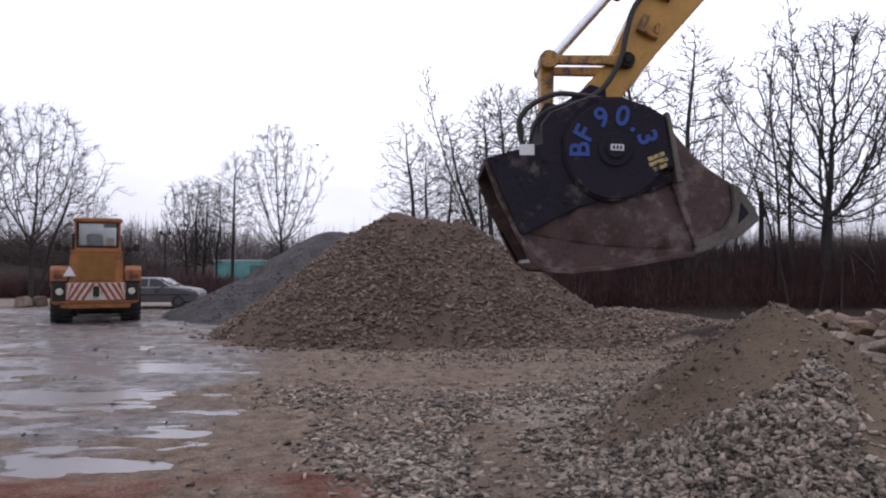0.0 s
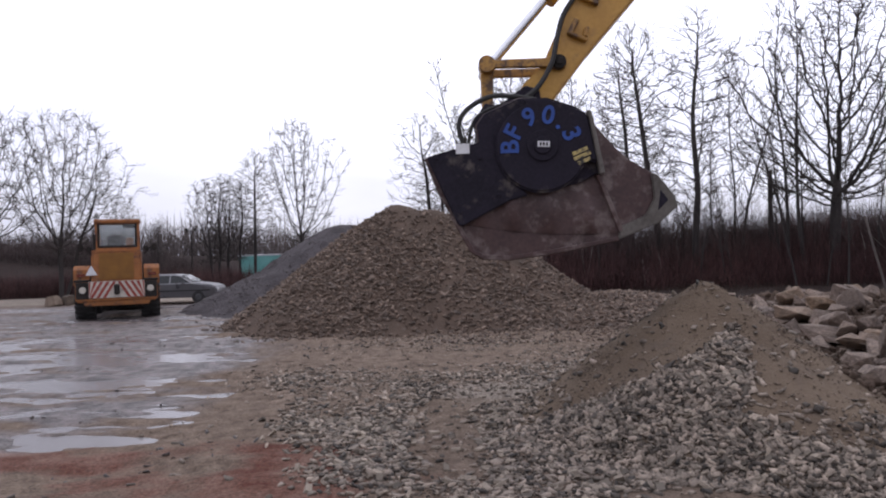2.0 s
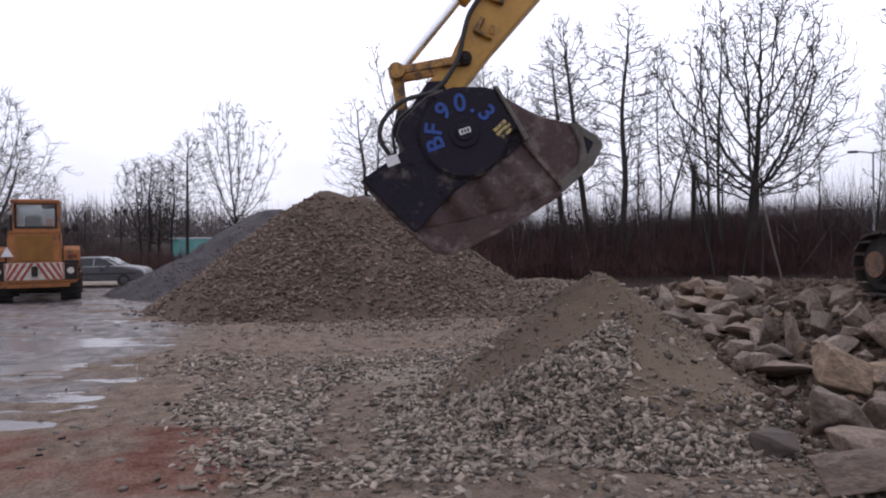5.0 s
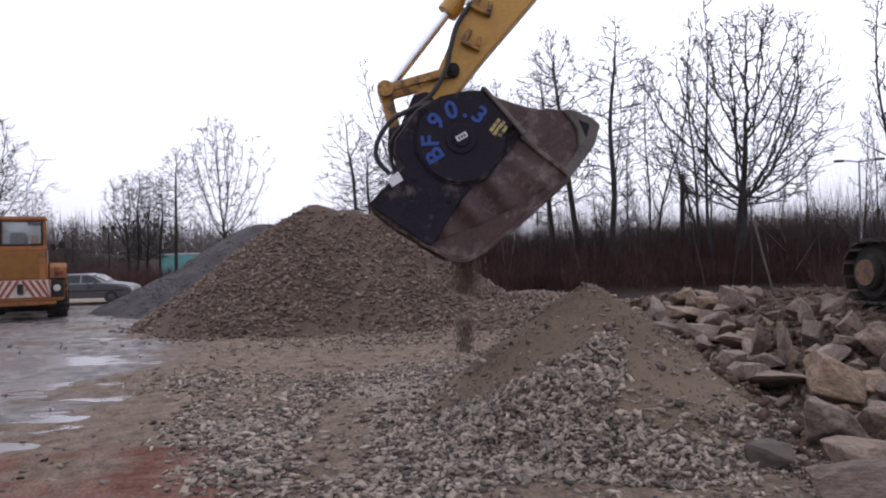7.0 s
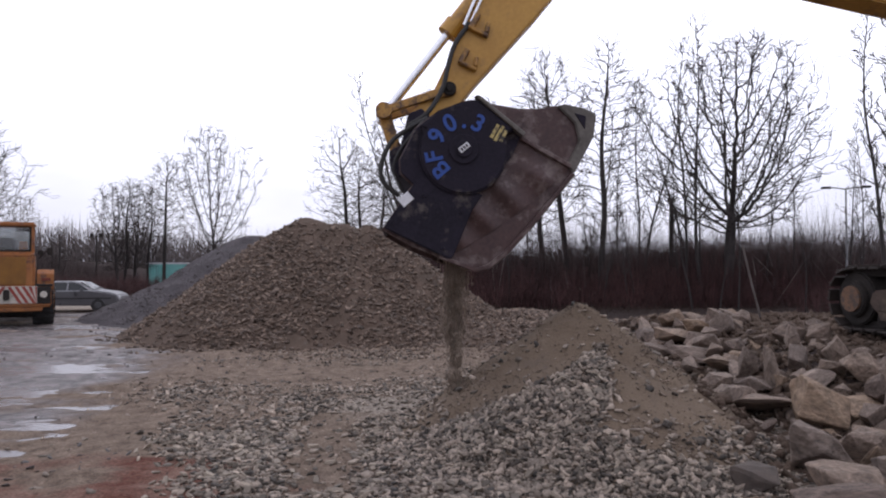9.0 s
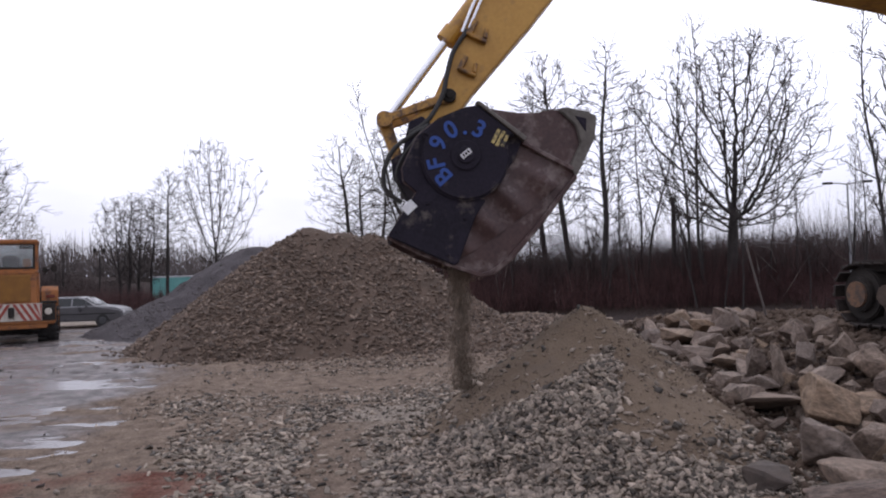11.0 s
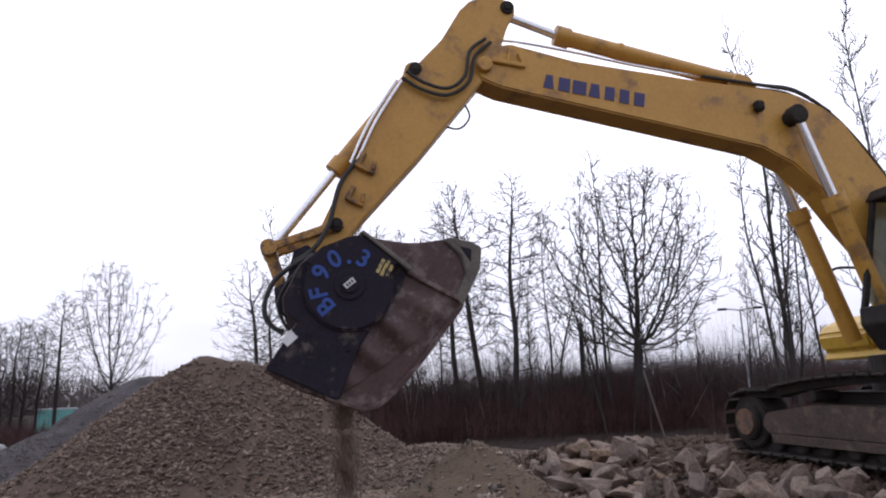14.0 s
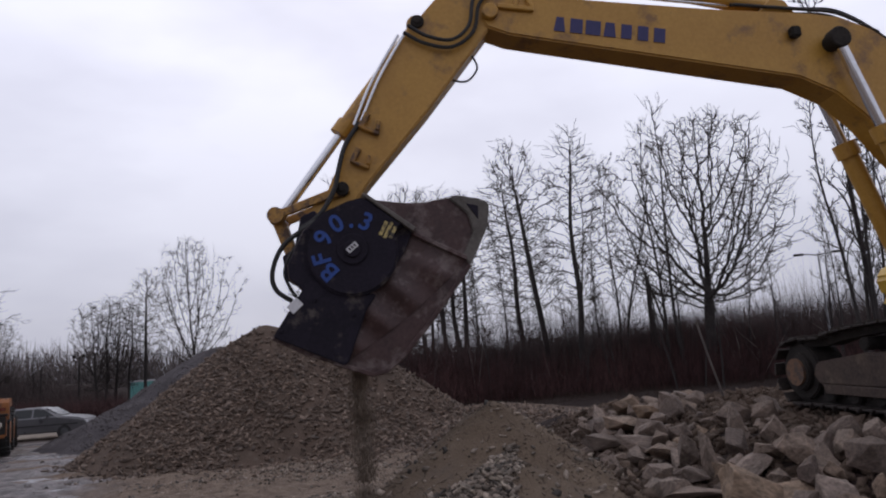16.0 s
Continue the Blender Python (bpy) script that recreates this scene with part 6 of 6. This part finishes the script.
MID_STONES = [(5.34, 4.81, 0.27, 0.19), (5.82, 5.78, 0.25, 0.25), (5.99, 6.24, 0.28, 0.42), (5.78, 7.11, 0.32, 0.24), (5.41, 7.51, 0.22, 0.42), (5.44, 7.03, 0.20, 0.50), (5.63, 6.76, 0.23, 0.17), (6.97, 6.15, 0.32, 0.30), (7.30, 6.45, 0.25, 0.21), (6.12, 5.27, 0.21, 0.18), (5.57, 5.50, 0.27, 0.21),
              (7.22, 9.02, 0.36, 0.25), (5.04, 4.20, 0.22, 0.15), (4.99, 3.44, 0.18, 0.18), (6.15, 6.09, 0.19, 0.26), (6.97, 5.71, 0.27, 0.23), (5.75, 8.54, 0.28, 0.24), (5.44, 10.74, 0.50, 0.32), (5.95, 11.29, 0.48, 0.34), (6.09, 9.66, 0.36, 0.32), (6.85, 10.60, 0.34, 0.24), (6.35, 8.26, 0.36, 0.28), (5.92, 10.06, 0.48, 0.31),
              (5.58, 9.01, 0.36, 0.33), (5.51, 8.65, 0.28, 0.28), (6.17, 7.87, 0.28, 0.30), (6.67, 8.08, 0.32, 0.24), (6.35, 10.4, 0.38, 0.34), (7.1, 11.6, 0.4, 0.3)]
dark_block = stone(3.92, 4.50, 0.36, 0.25, 0.0, 10, "dark wet block of stone at the foot of the crushed heap")
dark_block.data = dark_block.data.copy()
dark_block.data.materials[0] = M_WETSTONE
for x, y, w, h in BIG_STONES:
    stone(x, y, w * 1.05, h * 1.05, 0.04, 20, "large pale grey-brown block of stone on the rubble bank")
for row in SLABS:
    stone(*row, 0.10, 12, "flat slab of pale brown stone lying on the rubble")
for row in MID_STONES:
    stone(*row, 0.08, 45)
tries = 0
while len(placed) < 330 and tries < 16000:
    tries += 1
    x, y = stone_rng.uniform(4.2, 7.3), stone_rng.uniform(3.3, 12.5)
    edge = 4.55 + 0.12 * abs(y - 6.6)
    if x < edge or (x > 6.9 and y > 4.6) or (x > 6.4 and y > 7.2 and stone_rng.random() < 0.75):
        continue
    w = stone_rng.choice((0.10, 0.13, 0.16, 0.20, 0.25, 0.30, 0.36))
    if any((x - a) ** 2 + (y - b) ** 2 < (0.46 * (c + 0.5 * w)) ** 2 for a, b, c in placed):
        continue
    stone(x, y, w * 1.1, w * stone_rng.uniform(0.35, 0.85), stone_rng.choice((-0.03, 0.0, 0.06)), 50)


# ---- crushed stone: loose pieces ----
def chips(name, x, y, z, size, material, label, seed, flat=0.55, parent=None, tilt=0.5):
    """Loose chips as one mesh: each a skewed six-sided block, turned at random."""
    rng = np.random.RandomState(seed)
    n = len(x)
    cube = np.array([(a, b, c) for c in (-1, 1) for b in (-1, 1) for a in (-1, 1)], float) * 0.5
    v = cube[None] * (1 + rng.uniform(-0.62, 0.42, (n, 8, 3)))
    v = v * (size[:, None] * np.stack([rng.uniform(1.0, 2.0, n), rng.uniform(0.6, 1.1, n), rng.uniform(0.6, 1.2, n) * flat], -1))[:, None, :]
    a, b, c = rng.uniform(0, 2 * np.pi, n), rng.normal(0, tilt, n), rng.normal(0, tilt, n)
    for ang, i, j in ((b, 1, 2), (c, 0, 2), (a, 0, 1)):
        p, q = v[:, :, i].copy(), v[:, :, j].copy()
        v[:, :, i] = p * np.cos(ang)[:, None] - q * np.sin(ang)[:, None]
        v[:, :, j] = p * np.sin(ang)[:, None] + q * np.cos(ang)[:, None]
    v = v + np.stack([x, y, z], -1)[:, None, :]
    quads = np.array([(0, 2, 3, 1), (4, 5, 7, 6), (0, 1, 5, 4), (2, 6, 7, 3), (0, 4, 6, 2), (1, 3, 7, 5)])
    f = (np.arange(n)[:, None, None] * 8 + quads[None]).reshape(-1, 4)
    ob = new(name, arrays_mesh(name, v.reshape(-1, 3), f, material))
    ob.parent = parent
    return tagged(ob, label, "" if parent else "gravel", kind="stuff")


def scatter(seed, n, x0, x1, y0, y1, density):
    rng = np.random.RandomState(seed)
    x, y = rng.uniform(x0, x1, n), rng.uniform(y0, y1, n)
    ok = rng.uniform(0, 1, n) < density(x, y)
    return x[ok], y[ok], rng


def near_cover(x, y):
    """Where the crushed heap shows stones rather than fines: its front, its foot and a few streaks."""
    dx, dy = x - 3.2, y - 6.6
    r, a = np.hypot(dx, dy), np.degrees(np.arctan2(dy, dx)) % 360
    a = a + 6 * fbm(x, y, 3.0, 3, 21)
    left = np.interp(r, [0.4, 1.0, 1.34, 1.6, 1.96], [262, 237, 226, 206, 190])
    right = np.interp(r, [0.4, 1.29, 1.7, 1.85, 2.0, 2.3], [276, 261, 257, 268, 285, 302])
    front = smooth(-3, 4, a - left) * (1 - smooth(-4, 3, a - right)) * smooth(0.38, 0.55, r)
    foot = 0.45 * smooth(1.5, 1.85, r + 0.15 * fbm(x, y, 2.5, 3, 22)) * smooth(280, 292, a) * (1 - smooth(330, 350, a))
    back = 0.2 * smooth(1.4, 1.8, r)
    return np.clip(np.maximum(np.maximum(front, foot), np.maximum(back, 0.02)), 0, 1)


def apron_cover(x, y):
    """The thin spread of chips on the yard in front of the heaps."""
    m = smooth(-0.35, 0.35, x + 0.65 + 0.315 * (y - 5.1) + 0.4 * fbm(x, y, 1.2, 4, 23)) * (1 - smooth(8.6, 10.6, y + 0.7 * fbm(x, y, 0.8, 3, 24))) * smooth(3.6, 4.9, y + 0.5 * fbm(x, y, 0.9, 4, 25) + 0.35 * (x - 0.4))
    bare = 0.8 * smooth(0.05, 0.5, fbm(x, y * 1.4, 0.9, 4, 26))
    bare = bare + 0.95 * np.exp(-(((x - 0.52 - 0.12 * fbm(x, y, 2.0, 3, 42)) / 0.34) ** 4)) * smooth(4.2, 4.8, y) * (1 - smooth(7.0, 8.0, y))
    bare = bare + 0.9 * np.exp(-(((x - 1.3) / 0.75) ** 2 + ((y - 8.15) / 0.5) ** 2))
    return np.clip(m * (1 - 0.93 * np.clip(bare, 0, 1)), 0, 1) * 0.85 + 0.008


def big_cover(x, y):
    crest = np.clip(np.hypot((x + 0.6) * 0.8, (y - 19.3) * 1.1) / 2.6, 0.0, 1) ** 1.5
    return np.clip(0.55 + 1.1 * fbm(x * 1.6, y * 0.45, 1.0, 5, 27), 0.05, 1) * crest * (1 - 0.15 * smooth(1.5, 4, x)) + 0.25 * smooth(1.0, 3.0, x)


x, y, r = scatter(31, 40000, 0.8, 5.6, 3.9, 8.6, near_cover)
z = np.maximum(near_pile_z(x, y), ground_z(x, y))
ok = near_pile_z(x, y) > -0.03
x, y, z = x[ok], y[ok], z[ok]
chips("crushed_stone", x, y, z + 0.008, 0.016 + 0.044 * r.uniform(0, 1, len(x)) ** 1.5, M_PEBBLE, "grey crushed stone covering the fresh heap", 32, 0.5)
x, y, r = scatter(33, 36000, -2.6, 5.0, 3.0, 10.2, apron_cover)
ok = near_pile_z(x, y) < 0.03
x, y = x[ok], y[ok]
chips("crushed_stone", x, y, ground_z(x, y) + 0.007, 0.014 + 0.042 * r.uniform(0, 1, len(x)) ** 1.4, M_PEBBLE, "thin spread of grey crushed stone on the yard", 34, 0.5, tilt=0.24)
# under-layer of chips whose dark colour stands for shade between the crushed stones
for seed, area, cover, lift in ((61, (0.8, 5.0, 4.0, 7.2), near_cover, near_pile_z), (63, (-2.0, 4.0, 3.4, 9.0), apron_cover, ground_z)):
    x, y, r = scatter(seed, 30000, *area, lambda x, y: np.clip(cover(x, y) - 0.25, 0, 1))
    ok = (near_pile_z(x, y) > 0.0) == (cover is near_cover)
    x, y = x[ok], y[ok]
    chips("stone_grit", x, y, lift(x, y) + 0.002, r.uniform(0.010, 0.030, len(x)), M_GAP_SHADE, "small chips between the crushed stones, coloured dark as gap shade", seed + 1, 0.5)
x, y, r = scatter(35, 36000, -6.6, 6.5, 13.6, 20.5, big_cover)
z = main_pile_z(x, y)
ok = z > 0.0
chips("rubble_chips", x[ok], y[ok], z[ok] + 0.01, 0.025 + 0.075 * r.uniform(0, 1, ok.sum()) ** 2, M_PEBBLE_BR, "brown-grey rubble chips covering the large heap", 36, 0.5)
x, y, r = scatter(51, 9000, -7.5, 6.5, 12.4, 17.5, lambda x, y: smooth(-0.55, 0.05, main_pile_z(x, y) + 0.2 * fbm(x, y, 1.5, 4, 52)) * (main_pile_z(x, y) < 0.05) * 0.8)
chips("rubble_chips", x, y, np.maximum(ground_z(x, y), main_pile_z(x, y)) + 0.008, 0.02 + 0.06 * r.uniform(0, 1, len(x)) ** 2, M_PEBBLE_BR, "chips rolled off the foot of the large heap", 54, 0.5)
x, y, r = scatter(37, 17000, -4.5, 6.0, 7.5, 14.0, lambda x, y: smooth(-3.2, -0.8, x) * (1 - smooth(3.5, 5.0, x)) * np.clip(0.25 + 0.9 * fbm(x, y * 1.6, 1.1, 5, 31), 0.03, 1))
z = np.maximum(ground_z(x, y), 0)
chips("rubble_chips", x, y, z + 0.005, r.uniform(0.014, 0.045, len(x)), M_PEBBLE, "scattered chips on the bare yard", 38, 0.35)
x, y, r = scatter(39, 9000, 4.0, 10.5, 3.0, 13.5, lambda x, y: 0.9 * smooth(4.0, 4.6, x))
z = np.maximum(ground_z(x, y), near_pile_z(x, y))
chips("rubble_chips", x, y, z + 0.01, r.uniform(0.04, 0.12, len(x)), M_PILE_BR, "broken brown chips between the stones of the bank", 40, 0.6)
x, y, r = scatter(45, 16000, 1.0, 5.4, 4.4, 8.4, lambda x, y: 0.25 + 0.75 * smooth(0.0, 0.6, fbm(x, y, 3.0, 4, 28)))
z = near_pile_z(x, y)
ok = z > 0.05
chips("stone_grit", x[ok], y[ok], z[ok] + 0.003, r.uniform(0.007, 0.020, ok.sum()), M_GRIT, "fine grit lying on the slopes of the fresh heap", 46, 0.6)
x, y, r = scatter(47, 11000, -10.5, 1.5, 20.0, 26.5, lambda x, y: np.clip(0.4 + 0.9 * fbm(x + 0.4 * y, y * 0.5, 1.1, 4, 45), 0.05, 1))
z = dark_pile_z(x, y)
ok = (z > 0.05) & (z > main_pile_z(x, y))
chips("gravel_chips", x[ok], y[ok], z[ok] + 0.01, 0.015 + 0.04 * r.uniform(0, 1, ok.sum()) ** 2, M_DARKCHIP, "dark grey chips on the gravel heap", 48, 0.6)
x, y, r = scatter(49, 9000, -11, -0.6, 4.6, 21, lambda x, y: smooth(-0.6, -2.0, x) * np.clip(0.75 * fbm(x * 0.7, y * 1.6, 1.2, 5, 46) - 0.05, 0.01, 0.6))
ok = main_pile_z(x, y) < 0
chips("mud_clods", x[ok], y[ok], ground_z(x[ok], y[ok]) + 0.004, 0.012 + 0.05 * r.uniform(0, 1, ok.sum()) ** 2.5, M_CLOD, "dark wet clods of mud on the yard", 50, 0.25)
# the nearest pieces, each by itself, on the heap's front
one_rng = random.Random(77)
CHIP_MESHES = []
for k in range(8):
    bm = bmesh.new()
    box(bm, (0, 0, 0), (1.5, 0.85, 0.45))
    for v in bm.verts:
        v.co += Vector((one_rng.uniform(-0.2, 0.2), one_rng.uniform(-0.15, 0.15), one_rng.uniform(-0.1, 0.1)))
    bmesh.ops.bevel(bm, geom=list(bm.edges), offset=0.04, segments=1, affect="EDGES")
    CHIP_MESHES.append(mesh_from(bm, "stone_chip", M_PEBBLE_ONE))


BROWN_CHIPS = []
for me in CHIP_MESHES:
    me = me.copy()
    me.materials[0] = M_PEBBLE_ONE_BR
    BROWN_CHIPS.append(me)


def single_chips(parent, n, x0, x1, y0, y1, zf, lo, hi, cover, meshes=CHIP_MESHES):
    """Loose pieces as parts of the mound or ground that they lie on."""
    made = 0
    while made < n:
        x, y = one_rng.uniform(x0, x1), one_rng.uniform(y0, y1)
        z = float(zf(np.array([x]), np.array([y]))[0])
        if z < 0.02 and parent is not ground or one_rng.random() > float(cover(np.array([x]), np.array([y]))[0]):
            continue
        chip = new("stone_chip", meshes[made % 8])
        chip.parent = parent
        chip.matrix_basis = pose(x, y, z + 0.012, one_rng.uniform(-40, 40), one_rng.uniform(-40, 40), one_rng.uniform(0, 360)) @ Matrix.Scale(one_rng.uniform(lo, hi), 4)
        made += 1


single_chips(main_pile, 300, -4.5, 3.5, 14.3, 18.5, main_pile_z, 0.05, 0.10, big_cover, BROWN_CHIPS)
single_chips(ground, 300, -1.5, 2.4, 3.6, 7.0, ground_z, 0.03, 0.065, lambda x, y: apron_cover(x, y) * (near_pile_z(x, y) < 0.0))
count = 0
while count < 300:
    x, y = one_rng.uniform(1.6, 4.2), one_rng.uniform(4.3, 6.0)
    z = float(near_pile_z(np.array([x]), np.array([y]))[0])
    if z < 0.03 or float(near_cover(np.array([x]), np.array([y]))[0]) < 0.6:
        continue
    chip = new("stone_chip", CHIP_MESHES[count % 8])
    chip.parent = near_pile
    s = one_rng.uniform(0.028, 0.055)
    chip.matrix_basis = pose(x, y, z + 0.02, one_rng.uniform(-50, 50), one_rng.uniform(-50, 50), one_rng.uniform(0, 360)) @ Matrix.Scale(s, 4)
    count += 1

# ---- stone dust falling out of the crusher ----
stream = thing("falling_stone", pose(0, 0, 0), "thin brown stream of crushed stone falling from the crusher", "falling stone")
GRAIN_MESHES = []
for k in range(6):
    g = np.random.RandomState(90 + k)
    n = 1200
    base = np.array([(1, 0, -0.6), (-0.5, 0.87, -0.6), (-0.5, -0.87, -0.6), (0, 0, 1)], float)
    s = g.uniform(0.002, 0.0052, n)
    v = base[None] * np.stack([s, s, s * g.uniform(6.0, 17.0, n)], -1)[:, None, :]
    v = v + np.stack([g.normal(0, 0.034, n), g.normal(0, 0.07, n), g.uniform(-0.17, 0.17, n)], -1)[:, None, :]
    f = (np.arange(n)[:, None, None] * 4 + np.array([(0, 1, 3), (1, 2, 3), (2, 0, 3), (1, 0, 2)])[None]).reshape(-1, 3)
    GRAIN_MESHES.append(arrays_mesh("dust_puff", v.reshape(-1, 3), f, M_DUST))
clumps = []
clump_rng = random.Random(4)
t0 = 6.35
while t0 < 15.9:
    ob = new("dust_puff", GRAIN_MESHES[len(clumps) % 6])
    ob.parent = stream
    tagged(ob, kind="stuff")
    clumps.append((t0, clump_rng.uniform(-0.02, 0.02), clump_rng.uniform(-0.06, 0.06), clump_rng.uniform(0, 360), ob))
    t0 += 0.13 if t0 < 6.9 else 0.07


# ---- what moves ----
CURL = [(0.0, 0.0), (3.0, 0.0), (3.25, 1.8), (3.5, 5.6), (4.0, 10.0), (4.5, 15.2), (4.7, 17.4), (5.3, 23.5), (6.0, 28.6), (6.8, 30.4), (7.0, 30.6), (7.5, 31.8), (8.0, 34.4), (8.5, 38.2), (9.0, 41.0), (9.5, 41.3), (16.0, 41.3)]


def motions():
    walk(crusher, [(t, bucket_pose(a)) for t, a in CURL])
    link_rows, h_rows, barrel_rows, rod_rows = [], [], [], []
    for t, a in CURL:
        b, q = linkage(a)
        up = lambda p, r: -math.degrees(math.atan2(r[1] - p[1], r[0] - p[0]))
        link_rows.append((t, pose(A_PIN[0], BOOM_Y, A_PIN[1], 0, up(A_PIN, q), 0)))
        h_rows.append((t, pose(q[0], BOOM_Y, q[1], 0, up(q, b), 0)))
        barrel_rows.append((t, pose(T_PIN[0], BOOM_Y, T_PIN[1], 0, up(T_PIN, q), 0)))
        rod_rows.append((t, pose(q[0], BOOM_Y, q[1], 0, up(T_PIN, q), 0)))
    walk(side_link, link_rows)
    walk(h_link, h_rows)
    walk(bucket_barrel, barrel_rows)
    walk(bucket_rod, rod_rows)
    for t0, dx, dy, turn, ob in clumps:
        x, y = 1.80 + dx, 6.76 + dy
        rows = [(0.0, pose(1.75, y, 2.38, 0, 0, turn)), (t0, pose(1.75, y, 2.38, 0, 0, turn))]
        for k in range(1, 8):
            u = 0.1 * k
            if t0 + u < 15.95:
                rows.append((t0 + u, pose(1.75 + (x - 1.75) * min(1, 4 * u), y, max(-0.4, 2.38 - 0.5 * u - 0.5 * 9.0 * u * u), 0, 0, turn)))
        rows.append((16.0, rows[-1][1] if t0 + 0.7 < 15.95 else pose(x, y, max(-0.4, 2.38 - 0.5 * (16 - t0) - 4.5 * (16 - t0) ** 2), 0, 0, turn)))
        walk(ob, rows)


motions()
